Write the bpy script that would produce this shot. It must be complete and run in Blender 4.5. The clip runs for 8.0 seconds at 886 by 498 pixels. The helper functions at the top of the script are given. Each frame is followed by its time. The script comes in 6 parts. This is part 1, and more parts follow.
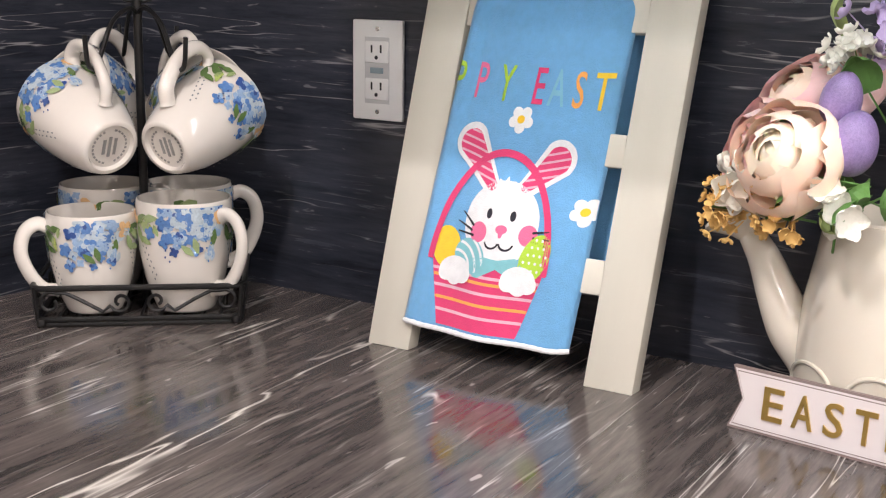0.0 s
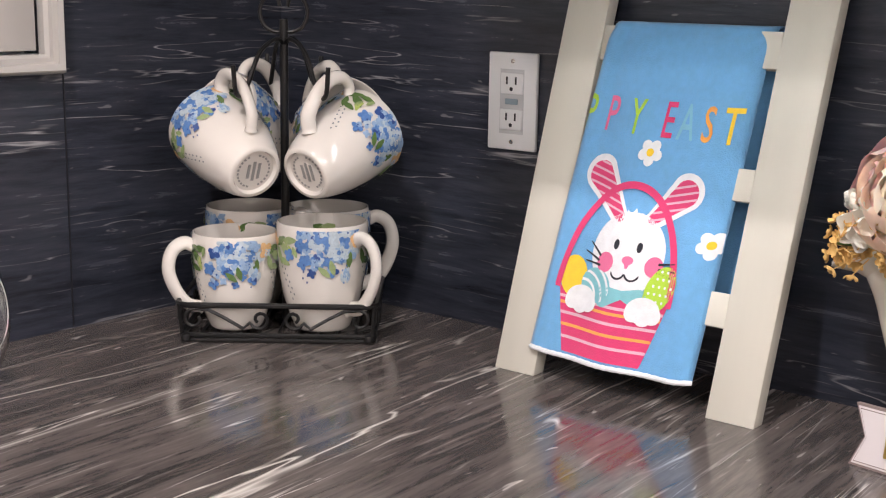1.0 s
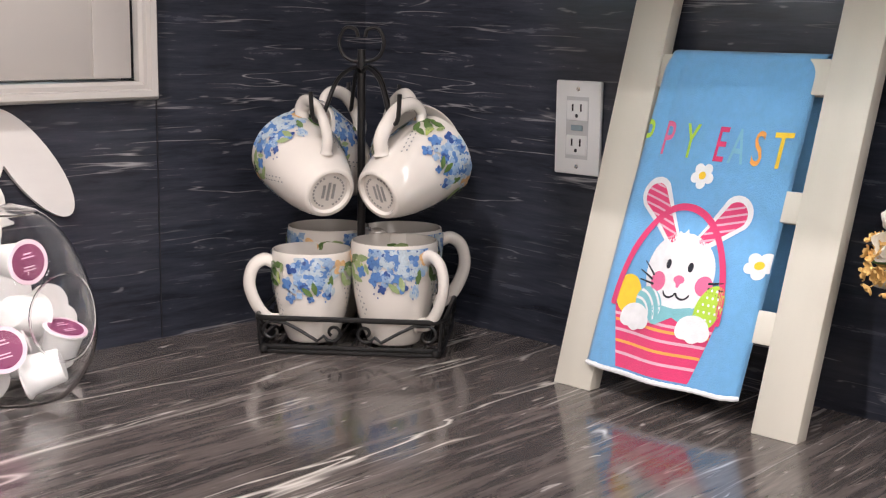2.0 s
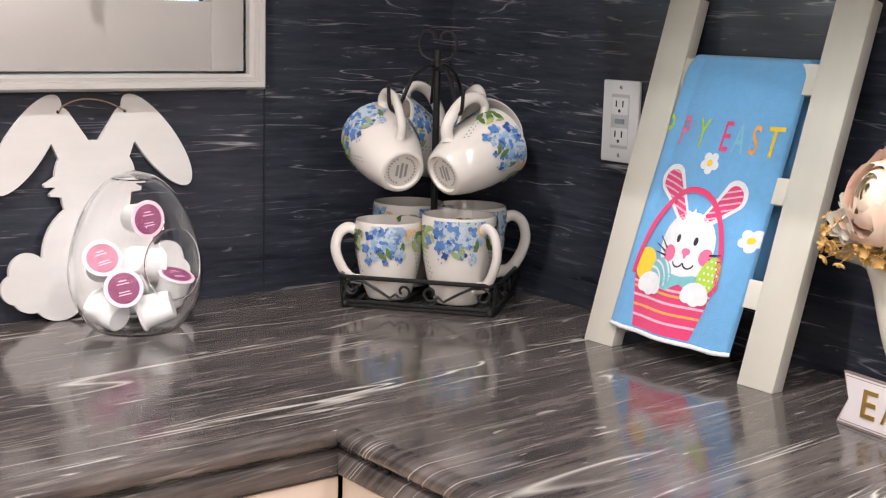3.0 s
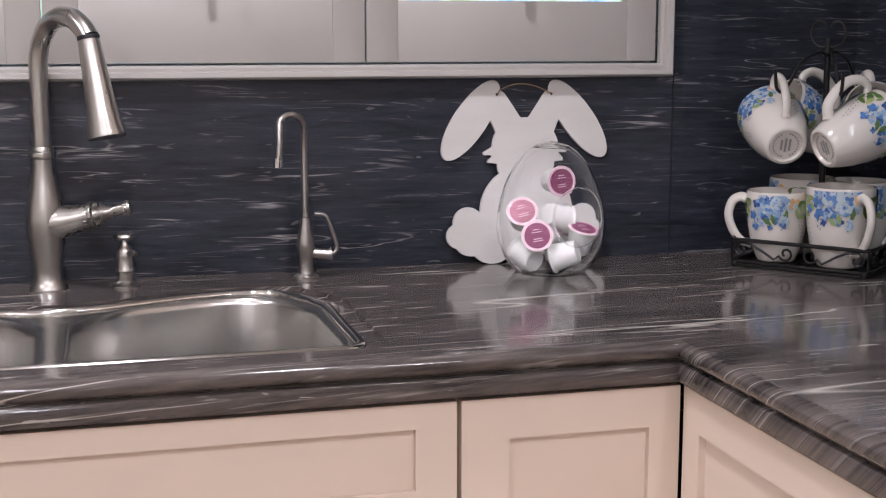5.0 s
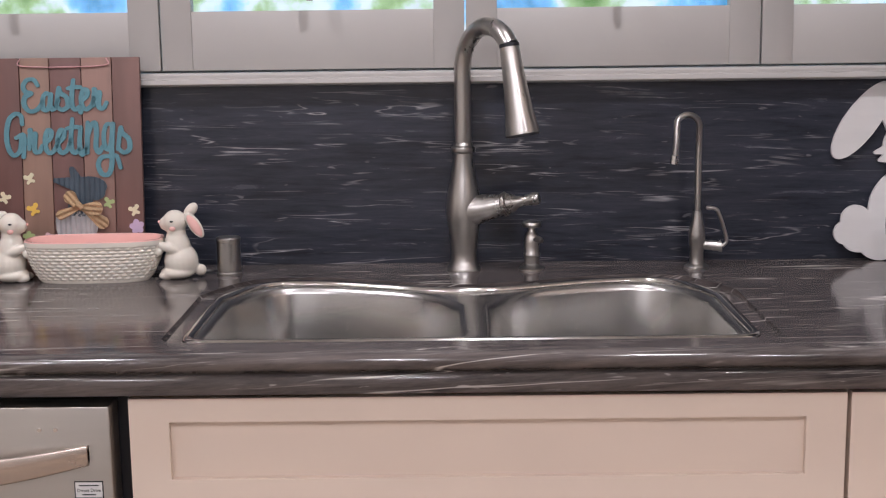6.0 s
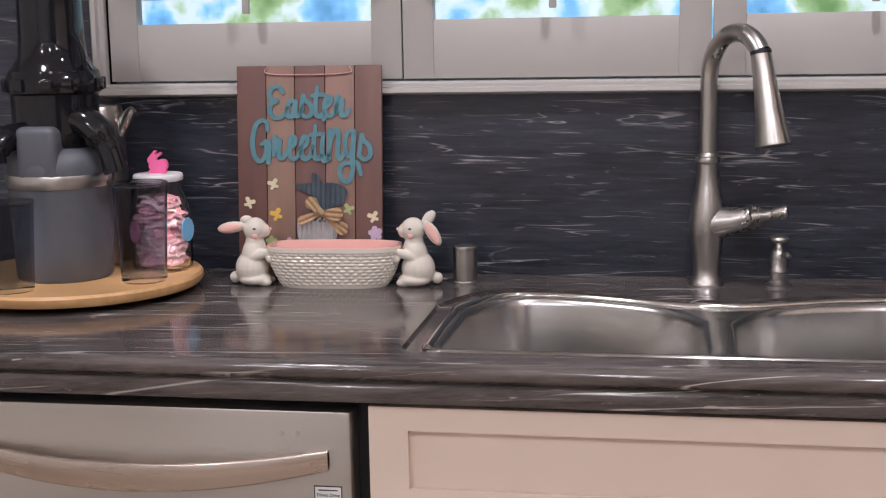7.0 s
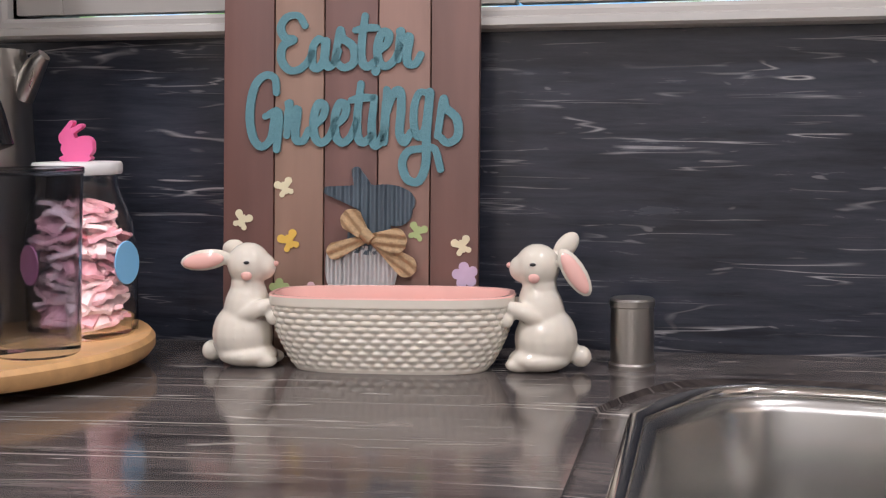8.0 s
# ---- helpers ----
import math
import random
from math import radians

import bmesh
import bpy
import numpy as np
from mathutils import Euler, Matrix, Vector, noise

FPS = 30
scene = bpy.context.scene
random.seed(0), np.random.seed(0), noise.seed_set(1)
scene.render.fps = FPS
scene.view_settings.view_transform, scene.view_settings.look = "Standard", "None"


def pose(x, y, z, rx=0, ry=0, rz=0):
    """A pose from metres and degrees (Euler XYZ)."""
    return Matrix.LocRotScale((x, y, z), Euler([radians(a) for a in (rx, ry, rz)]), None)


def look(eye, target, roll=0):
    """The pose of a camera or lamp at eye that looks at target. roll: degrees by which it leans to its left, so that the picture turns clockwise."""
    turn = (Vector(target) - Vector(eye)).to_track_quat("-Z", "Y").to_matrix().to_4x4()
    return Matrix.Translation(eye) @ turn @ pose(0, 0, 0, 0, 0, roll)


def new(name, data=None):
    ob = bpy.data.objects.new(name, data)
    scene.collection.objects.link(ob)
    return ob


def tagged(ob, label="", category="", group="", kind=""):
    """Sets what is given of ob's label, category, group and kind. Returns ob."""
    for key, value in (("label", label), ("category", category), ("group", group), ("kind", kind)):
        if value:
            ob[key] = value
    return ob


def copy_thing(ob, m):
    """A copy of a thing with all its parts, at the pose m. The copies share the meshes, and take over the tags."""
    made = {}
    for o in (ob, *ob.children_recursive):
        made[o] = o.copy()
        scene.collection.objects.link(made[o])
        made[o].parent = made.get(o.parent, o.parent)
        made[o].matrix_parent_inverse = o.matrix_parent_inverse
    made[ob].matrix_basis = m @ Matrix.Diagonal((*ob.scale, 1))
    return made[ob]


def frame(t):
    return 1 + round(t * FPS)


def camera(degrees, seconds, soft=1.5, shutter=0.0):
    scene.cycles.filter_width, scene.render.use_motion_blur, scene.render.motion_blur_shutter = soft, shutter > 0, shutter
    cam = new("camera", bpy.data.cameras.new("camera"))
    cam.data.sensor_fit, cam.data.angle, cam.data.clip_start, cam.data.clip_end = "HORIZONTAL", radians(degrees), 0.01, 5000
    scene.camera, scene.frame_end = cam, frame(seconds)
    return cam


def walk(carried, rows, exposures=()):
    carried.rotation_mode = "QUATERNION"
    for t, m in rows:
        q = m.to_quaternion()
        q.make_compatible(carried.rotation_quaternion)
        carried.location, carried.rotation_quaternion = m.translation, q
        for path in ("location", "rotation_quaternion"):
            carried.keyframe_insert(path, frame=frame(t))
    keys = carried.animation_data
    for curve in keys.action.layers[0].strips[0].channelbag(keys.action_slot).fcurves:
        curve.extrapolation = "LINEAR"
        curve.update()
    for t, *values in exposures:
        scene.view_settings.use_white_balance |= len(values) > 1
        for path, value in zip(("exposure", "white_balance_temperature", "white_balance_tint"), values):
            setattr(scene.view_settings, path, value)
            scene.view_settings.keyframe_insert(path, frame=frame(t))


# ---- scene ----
cam = camera(37.2, 8.0, soft=1.2)
PATH = [
    (0, (-1.258, -1.303, 1.322), (0.383, -0.244, 0.89), 0.7),
    (0.5, (-1.269, -1.31, 1.326), (0.304, -0.149, 0.903), 0.8),
    (1, (-1.274, -1.337, 1.332), (0.242, -0.095, 0.934), 0.9),
    (1.2, (-1.262, -1.352, 1.34), (0.222, -0.069, 0.94), 0.3),
    (2.3, (-1.314, -1.506, 1.319), (0.043, -0.075, 0.986), 1.1),
    (2.5, (-1.339, -1.571, 1.322), (-0.023, -0.104, 0.982), 1.1),
    (3, (-1.351, -1.732, 1.328), (-0.143, -0.175, 0.986), 1.5),
    (3.5, (-1.303, -1.896, 1.339), (-0.242, -0.233, 1.009), 1.5),
    (4, (-1.269, -2.014, 1.327), (-0.342, -0.272, 0.999), 1.4),
    (4.2, (-1.27, -2.042, 1.323), (-0.411, -0.265, 0.999), 1.0),
    (5.3, (-1.373, -2.158, 1.284), (-1.016, -0.216, 0.965), -0.3),
    (5.5, (-1.401, -2.198, 1.288), (-1.15, -0.24, 0.969), -0.5),
    (6, (-1.421, -2.26, 1.333), (-1.436, -0.29, 0.985), -0.7),
    (6.5, (-1.446, -2.274, 1.343), (-1.659, -0.316, 0.996), -0.9),
    (7, (-1.463, -2.224, 1.329), (-1.801, -0.28, 1.0), -1.0),
    (7.2, (-1.533, -1.924, 1.247), (-1.895, 0.021, 0.957), -0.7),
    (7.5, (-1.632, -1.54, 1.125), (-2.031, 0.411, 0.939), -0.7),
    (7.8, (-1.695, -1.306, 1.11), (-2.125, 0.64, 0.943), -0.5),
    (8, (-1.73, -1.278, 1.134), (-2.125, 0.672, 0.941), -0.5),
]
walk(cam, [(t, look(eye, target, roll)) for t, eye, target, roll in PATH],
     [(0, 0.56, 6020, 14), (1.2, 0.50, 5980, 15), (2.4, 0.55, 5960, 14), (3.5, 0.41, 5830, 12), (4.2, 0.16, 5710, 13), (5.3, -0.22, 5600, 17), (7.0, -0.35, 5640, 17), (8.0, -0.17, 5680, 14)])

# ---- world and light ----
world = bpy.data.worlds.new("sky")
scene.world = world
world.use_nodes = True
wn = world.node_tree
sky = wn.nodes.new("ShaderNodeTexSky")
sky.sky_type, sky.sun_disc = "NISHITA", False
sky.sun_elevation, sky.sun_rotation = radians(48), radians(20)
wn.nodes["Background"].inputs["Strength"].default_value = 0.12
wn.links.new(sky.outputs["Color"], wn.nodes["Background"].inputs["Color"])

CANS = [(-1.30, -0.82), (-2.60, -0.82), (-0.55, -2.3), (-1.62, -2.6), (-2.75, -2.6), (-1.62, -4.0), (-2.75, -4.0)]


def downlight(x, y, power):
    lamp = bpy.data.lights.new("downlight_glow", "AREA")
    lamp.shape, lamp.size, lamp.energy, lamp.color = "DISK", 0.13, power, (1.0, 0.91, 0.82)
    ob = new("downlight_glow", lamp)
    ob.matrix_world = look((x, y, 2.46), (x, y, 0))
    return ob


for cx, cy in CANS:
    downlight(cx, cy, 17.0)
# the cool light strip under the wall cabinet
strip_lamp = bpy.data.lights.new("cabinet_strip_light", "AREA")
strip_lamp.shape, strip_lamp.size, strip_lamp.size_y, strip_lamp.energy, strip_lamp.color = "RECTANGLE", 0.03, 1.6, 1.25, (0.96, 1.0, 0.93)
new("cabinet_strip_light", strip_lamp).matrix_world = pose(-0.25, -1.30, 1.372, 0, -14, 0)


# ---- helpers ----
def turn_inner(bm):
    """Turn round the faces of every closed shell that lies inside the largest one."""
    left, shells = set(bm.faces), []
    while left:
        stack = [left.pop()]
        shell = list(stack)
        while stack:
            for e in stack.pop().edges:
                for f in e.link_faces:
                    if f in left:
                        left.remove(f)
                        shell.append(f)
                        stack.append(f)
        shells.append(shell)
    shells.sort(key=lambda s: -sum(f.calc_area() for f in s))
    for shell in shells[1:]:
        bmesh.ops.reverse_faces(bm, faces=shell)


def finish(name, bm, material, smooth=40, hollow=False):
    bmesh.ops.recalc_face_normals(bm, faces=bm.faces)
    if hollow:
        turn_inner(bm)
    me = bpy.data.meshes.new(name)
    bm.to_mesh(me)
    bm.free()
    for m in material if isinstance(material, (list, tuple)) else [material]:
        me.materials.append(m)
    if smooth:
        me.polygons.foreach_set("use_smooth", [True] * len(me.polygons))
        me.set_sharp_from_angle(angle=radians(smooth))
    return new(name, me)


def part(name, bm, material, parent=None, label="", smooth=40, hollow=False):
    ob = finish(name, bm, material, smooth, hollow)
    if parent is not None:
        ob.parent = parent
    if label:
        ob["label"] = label
    return ob


def thing(name, label, category, m=None, group="", kind=""):
    ob = new(name)
    ob.empty_display_size = 0.05
    if m is not None:
        ob.matrix_world = m
    return tagged(ob, label, category, group, kind)


def box(x0, x1, y0, y1, z0, z1, bevel=0.0, bm=None, segments=2):
    bm = bm or bmesh.new()
    made = bmesh.ops.create_cube(bm, size=1, matrix=Matrix.LocRotScale(
        ((x0 + x1) / 2, (y0 + y1) / 2, (z0 + z1) / 2), None, (abs(x1 - x0), abs(y1 - y0), abs(z1 - z0))))
    if bevel:
        edges = list({e for v in made["verts"] for e in v.link_edges})
        bmesh.ops.bevel(bm, geom=edges, offset=bevel, segments=segments, profile=0.5, affect="EDGES")
    return bm


def lathe(profile, seg=32, bm=None, m=None, squash=1.0):
    """A turned body about z from (radius, height) pairs; radius 0 closes it."""
    bm = bm or bmesh.new()
    rings = []
    for r, z in profile:
        if r < 1e-6:
            rings.append([bm.verts.new((0, 0, z))])
        else:
            rings.append([bm.verts.new((r * math.cos(a), squash * r * math.sin(a), z))
                          for a in (2 * math.pi * k / seg for k in range(seg))])
    for a, b in zip(rings, rings[1:]):
        for k in range(seg):
            q = (k + 1) % seg
            if len(a) == 1 and len(b) == 1:
                continue
            if len(a) == 1:
                bm.faces.new((a[0], b[k], b[q]))
            elif len(b) == 1:
                bm.faces.new((a[k], a[q], b[0]))
            else:
                bm.faces.new((a[k], a[q], b[q], b[k]))
    if m is not None:
        bmesh.ops.transform(bm, matrix=m, verts=[v for ring in rings for v in ring])
    return bm


def tube(points, r, seg=10, bm=None, closed=False, flat=1.0):
    """A rod along points; r is one radius or one for each point; flat thins it sideways."""
    bm = bm or bmesh.new()
    pts = [Vector(p) for p in points]
    n = len(pts)
    rad = list(r) if isinstance(r, (list, tuple)) else [r] * n
    side = None
    rings = []
    for k, p in enumerate(pts):
        a = pts[(k - 1) % n] if closed or k else p
        b = pts[(k + 1) % n] if closed or k < n - 1 else p
        d = (b - a).normalized()
        if side is None:
            side = d.orthogonal().normalized()
        side = (side - d * side.dot(d)).normalized()
        up = d.cross(side)
        rings.append([bm.verts.new(p + rad[k] * (math.cos(t) * side + flat * math.sin(t) * up))
                      for t in (2 * math.pi * j / seg for j in range(seg))])
    for k in range(n if closed else n - 1):
        a, b = rings[k], rings[(k + 1) % n]
        for j in range(seg):
            q = (j + 1) % seg
            bm.faces.new((a[j], a[q], b[q], b[j]))
    if not closed:
        bm.faces.new(rings[0])
        bm.faces.new(rings[-1])
    return bm


def curve(points, steps=8):
    """A smooth line through a few points."""
    p = [Vector(q) for q in points]
    p = [2 * p[0] - p[1]] + p + [2 * p[-1] - p[-2]]
    out = []
    for k in range(1, len(p) - 2):
        a, b, c, d = p[k - 1:k + 3]
        for j in range(steps):
            t = j / steps
            out.append(0.5 * (2 * b + (c - a) * t + (2 * a - 5 * b + 4 * c - d) * t * t + (3 * b - a - 3 * c + d) * t ** 3))
    out.append(p[-2])
    return out


def cone_shape(ax, ay, bx, by, ra, rb=None):
    """A signed distance to a rod from a to b with round ends of radius ra and rb."""
    rb = ra if rb is None else rb
    dx, dy = bx - ax, by - ay
    ll = dx * dx + dy * dy + 1e-12

    def f(x, y):
        t = min(1.0, max(0.0, ((x - ax) * dx + (y - ay) * dy) / ll))
        return math.hypot(x - ax - t * dx, y - ay - t * dy) - (ra + (rb - ra) * t)
    return f


def oval(cx, cy, rx, ry, turn=0.0):
    c, s = math.cos(radians(turn)), math.sin(radians(turn))

    def f(x, y):
        u, v = c * (x - cx) + s * (y - cy), -s * (x - cx) + c * (y - cy)
        return (math.hypot(u / rx, v / ry) - 1) * min(rx, ry)
    return f


def cutout(shapes, x0, x1, y0, y1, step, cut=()):
    """The flat area covered by shapes, as points and quads on a grid whose rim follows the outline."""
    def f(x, y):
        v = min(s(x, y) for s in shapes)
        for c in cut:
            v = max(v, -c(x, y))
        return v
    nx, ny = int((x1 - x0) / step) + 1, int((y1 - y0) / step) + 1
    keep, index, pts = [], {}, []

    def vert(i, j):
        if (i, j) not in index:
            x, y = x0 + i * step, y0 + j * step
            index[i, j] = len(pts)
            pts.append([x, y])
        return index[i, j]
    for i in range(nx):
        for j in range(ny):
            if f(x0 + (i + 0.5) * step, y0 + (j + 0.5) * step) < 0:
                keep.append((vert(i, j), vert(i + 1, j), vert(i + 1, j + 1), vert(i, j + 1)))
    count = {}
    for q in keep:
        for a, b in zip(q, q[1:] + q[:1]):
            e = (min(a, b), max(a, b))
            count[e] = count.get(e, 0) + 1
    rim = {v for e, c in count.items() if c == 1 for v in e}
    h = step * 0.05
    for v in rim:
        x, y = pts[v]
        for _ in range(3):
            d = f(x, y)
            gx, gy = (f(x + h, y) - f(x - h, y)) / (2 * h), (f(x, y + h) - f(x, y - h)) / (2 * h)
            g = gx * gx + gy * gy
            if g < 1e-4:
                break
            mx, my = -d * gx / g, -d * gy / g
            ln = math.hypot(mx, my)
            if ln > step:
                mx, my = mx * step / ln, my * step / ln
            x, y = x + mx, y + my
        pts[v] = [x, y]
    return pts, keep


def sheet(shapes, box_, step, place, cut=(), bm=None):
    """A cut-out laid on a surface: place(u, v) gives the point."""
    bm = bm or bmesh.new()
    pts, quads = cutout(shapes, *box_, step, cut)
    vs = [bm.verts.new(place(u, v)) for u, v in pts]
    for q in quads:
        try:
            bm.faces.new([vs[k] for k in q])
        except ValueError:
            pass
    return bm


def plate(shapes, box_, step, thick, cut=()):
    """A cut-out board in the xz plane, its face at y = 0 and its back at y = thick."""
    bm = sheet(shapes, box_, step, lambda u, v: (u, 0, v), cut)
    made = bmesh.ops.extrude_face_region(bm, geom=list(bm.faces))
    bmesh.ops.translate(bm, vec=(0, thick, 0), verts=[g for g in made["geom"] if isinstance(g, bmesh.types.BMVert)])
    return bm


def letters(text, size, thick=0.0, bold=0.0, shear=0.0, spacing=1.0):
    """The outline of a word in the built-in font as a bmesh in the xy plane."""
    cu = bpy.data.curves.new("word", "FONT")
    cu.body, cu.size, cu.extrude, cu.offset, cu.shear, cu.space_character = text, size, thick, bold, shear, spacing
    cu.resolution_u = 3
    ob = new("word", cu)
    me = bpy.data.meshes.new_from_object(ob.evaluated_get(bpy.context.evaluated_depsgraph_get()))
    bm = bmesh.new()
    bm.from_mesh(me)
    bpy.data.objects.remove(ob)
    bpy.data.curves.remove(cu)
    bpy.data.meshes.remove(me)
    return bm


def span(bm, k):
    values = [v.co[k] for v in bm.verts]
    return min(values), max(values)


# ---- materials ----
def material(name, colour, rough=0.5, metal=0.0, vary=0.12, scale=30.0, bump=0.0, bump_scale=200.0, coat=0.0,
             trans=0.0, ior=1.45, stretch=(1, 1, 1), spread=0.0, sheen=0.0, subsurface=0.0):
    m = bpy.data.materials.new(name)
    m.use_nodes = True
    t = m.node_tree
    b = t.nodes["Principled BSDF"]
    b.inputs["Roughness"].default_value, b.inputs["Metallic"].default_value = rough, metal
    b.inputs["Coat Weight"].default_value, b.inputs["Coat Roughness"].default_value = coat, 0.05
    b.inputs["Transmission Weight"].default_value, b.inputs["IOR"].default_value = trans, ior
    b.inputs["Sheen Weight"].default_value = sheen
    if subsurface:
        b.inputs["Subsurface Weight"].default_value = subsurface
        b.inputs["Subsurface Radius"].default_value = (0.01, 0.006, 0.004)
        b.inputs["Subsurface Scale"].default_value = 0.4
    b.inputs["Base Color"].default_value = (*colour, 1)
    co = t.nodes.new("ShaderNodeTexCoord")
    mp = t.nodes.new("ShaderNodeMapping")
    mp.inputs["Scale"].default_value = stretch
    t.links.new(co.outputs["Object"], mp.inputs["Vector"])
    if vary:
        n = t.nodes.new("ShaderNodeTexNoise")
        n.inputs["Scale"].default_value, n.inputs["Detail"].default_value = scale, 6
        t.links.new(mp.outputs["Vector"], n.inputs["Vector"])
        big = t.nodes.new("ShaderNodeTexNoise")
        big.inputs["Scale"].default_value, big.inputs["Detail"].default_value = scale / 9, 2
        t.links.new(mp.outputs["Vector"], big.inputs["Vector"])
        add = t.nodes.new("ShaderNodeMath")
        add.operation = "ADD"
        t.links.new(n.outputs["Fac"], add.inputs[0])
        t.links.new(big.outputs["Fac"], add.inputs[1])
        r = t.nodes.new("ShaderNodeMapRange")
        r.inputs["From Min"].default_value, r.inputs["From Max"].default_value = 0.6, 1.4
        r.inputs["To Min"].default_value, r.inputs["To Max"].default_value = 1 - vary, 1 + vary
        t.links.new(add.outputs[0], r.inputs["Value"])
        mul = t.nodes.new("ShaderNodeMix")
        mul.data_type, mul.blend_type = "RGBA", "MULTIPLY"
        mul.inputs["Factor"].default_value = 1
        mul.inputs["A"].default_value = (*colour, 1)
        t.links.new(r.outputs["Result"], mul.inputs["B"])
        last = mul.outputs["Result"]
        if spread:
            info = t.nodes.new("ShaderNodeObjectInfo")
            hs = t.nodes.new("ShaderNodeHueSaturation")
            rr = t.nodes.new("ShaderNodeMapRange")
            rr.inputs["To Min"].default_value, rr.inputs["To Max"].default_value = 1 - spread, 1 + spread
            t.links.new(info.outputs["Random"], rr.inputs["Value"])
            t.links.new(rr.outputs["Result"], hs.inputs["Value"])
            t.links.new(last, hs.inputs["Color"])
            last = hs.outputs["Color"]
        t.links.new(last, b.inputs["Base Color"])
        if rough > 0.02 and not trans:
            rg = t.nodes.new("ShaderNodeMapRange")
            rg.inputs["From Min"].default_value, rg.inputs["From Max"].default_value = 0.6, 1.4
            rg.inputs["To Min"].default_value, rg.inputs["To Max"].default_value = rough * 0.8, min(1, rough * 1.2)
            t.links.new(add.outputs[0], rg.inputs["Value"])
            t.links.new(rg.outputs["Result"], b.inputs["Roughness"])
    if bump:
        nb = t.nodes.new("ShaderNodeTexNoise")
        nb.inputs["Scale"].default_value, nb.inputs["Detail"].default_value = bump_scale, 4
        t.links.new(mp.outputs["Vector"], nb.inputs["Vector"])
        bp = t.nodes.new("ShaderNodeBump")
        bp.inputs["Strength"].default_value, bp.inputs["Distance"].default_value = bump, 0.002
        t.links.new(nb.outputs["Fac"], bp.inputs["Height"])
        t.links.new(bp.outputs["Normal"], b.inputs["Normal"])
    return m


def stone(name, flat):
    """Polished dark stone with long pale veins; flat: laid as a worktop, otherwise standing on a wall."""
    m = bpy.data.materials.new(name)
    m.use_nodes = True
    t = m.node_tree
    L, N = t.links.new, t.nodes.new
    b = t.nodes["Principled BSDF"]
    geo = N("ShaderNodeNewGeometry")
    sep = N("ShaderNodeSeparateXYZ")
    L(geo.outputs["Position"], sep.inputs["Vector"])

    def math_(op, a, c):
        n = N("ShaderNodeMath")
        n.operation = op
        for k, v in enumerate((a, c)):
            if isinstance(v, (int, float)):
                n.inputs[k].default_value = v
            else:
                L(v, n.inputs[k])
        return n.outputs[0]
    x, y, z = sep.outputs
    if flat:
        along = math_("ADD", x, math_("MULTIPLY", y, 0.10))
        across = math_("ADD", math_("ADD", y, math_("MULTIPLY", x, -0.06)), z)
    else:
        along, across = math_("ADD", x, y), math_("ADD", z, math_("MULTIPLY", math_("SUBTRACT", x, y), 0.015))

    def vec(a, c, shift):
        n = N("ShaderNodeCombineXYZ")
        L(math_("MULTIPLY", along, a), n.inputs["X"])
        L(math_("MULTIPLY", across, c), n.inputs["Y"])
        n.inputs["Z"].default_value = shift
        return n.outputs["Vector"]

    def noise_(v, scale, detail, distortion=0.0, rough=0.5):
        n = N("ShaderNodeTexNoise")
        n.inputs["Scale"].default_value, n.inputs["Detail"].default_value = scale, detail
        n.inputs["Distortion"].default_value, n.inputs["Roughness"].default_value = distortion, rough
        L(v, n.inputs["Vector"])
        return n.outputs["Fac"]

    def ramp(v, stops):
        n = N("ShaderNodeValToRGB")
        e = n.color_ramp.elements
        while len(e) < len(stops):
            e.new(0.5)
        for el, (p, c) in zip(e, stops):
            el.position, el.color = p, (*c, 1) if len(c) == 3 else c
        L(v, n.inputs["Fac"])
        return n.outputs["Color"]

    def mix(f, a, c):
        n = N("ShaderNodeMix")
        n.data_type = "RGBA"
        L(f, n.inputs["Factor"])
        for key, v in (("A", a), ("B", c)):
            if isinstance(v, tuple):
                n.inputs[key].default_value = (*v, 1)
            else:
                L(v, n.inputs[key])
        return n.outputs["Result"]
    grain = noise_(vec(8, 80, 0.0), 1.0, 6, 0.25, 0.7)
    cloud = noise_(vec(2.2, 9, 3.0), 1.0, 4, 1.0)
    # same stone; shade and daylight veil on the wall go into its tones
    dark, brown = ((0.030, 0.026, 0.026), (0.140, 0.118, 0.109)) if flat else ((0.013, 0.0145, 0.021), (0.040, 0.044, 0.060))
    base = mix(ramp(math_("ADD", math_("MULTIPLY", grain, 0.65), math_("MULTIPLY", cloud, 0.35)),
                    [(0.36, (0, 0, 0)), (0.62, (1, 1, 1))]), dark, brown)

    def lines(col, a, c, shift, detail, width, lo, hi, ma, mc, strength, colour, distortion=0.25):
        """Thin lines along the level of a stretched noise, kept where a second noise is high."""
        d = math_("ABSOLUTE", math_("SUBTRACT", noise_(vec(a, c, shift), 1.0, detail, distortion), 0.5), 0)
        mask = ramp(noise_(vec(ma, mc, shift + 5.0), 1.0, 3, 0.2), [(lo, (0, 0, 0)), (hi, (1, 1, 1))])
        f = math_("MULTIPLY", ramp(d, [(0.0, (1, 1, 1)), (width, (0, 0, 0))]), mask)
        return mix(math_("MULTIPLY", f, strength), col, colour)
    pale = (0.52, 0.48, 0.45) if flat else (0.42, 0.41, 0.42)
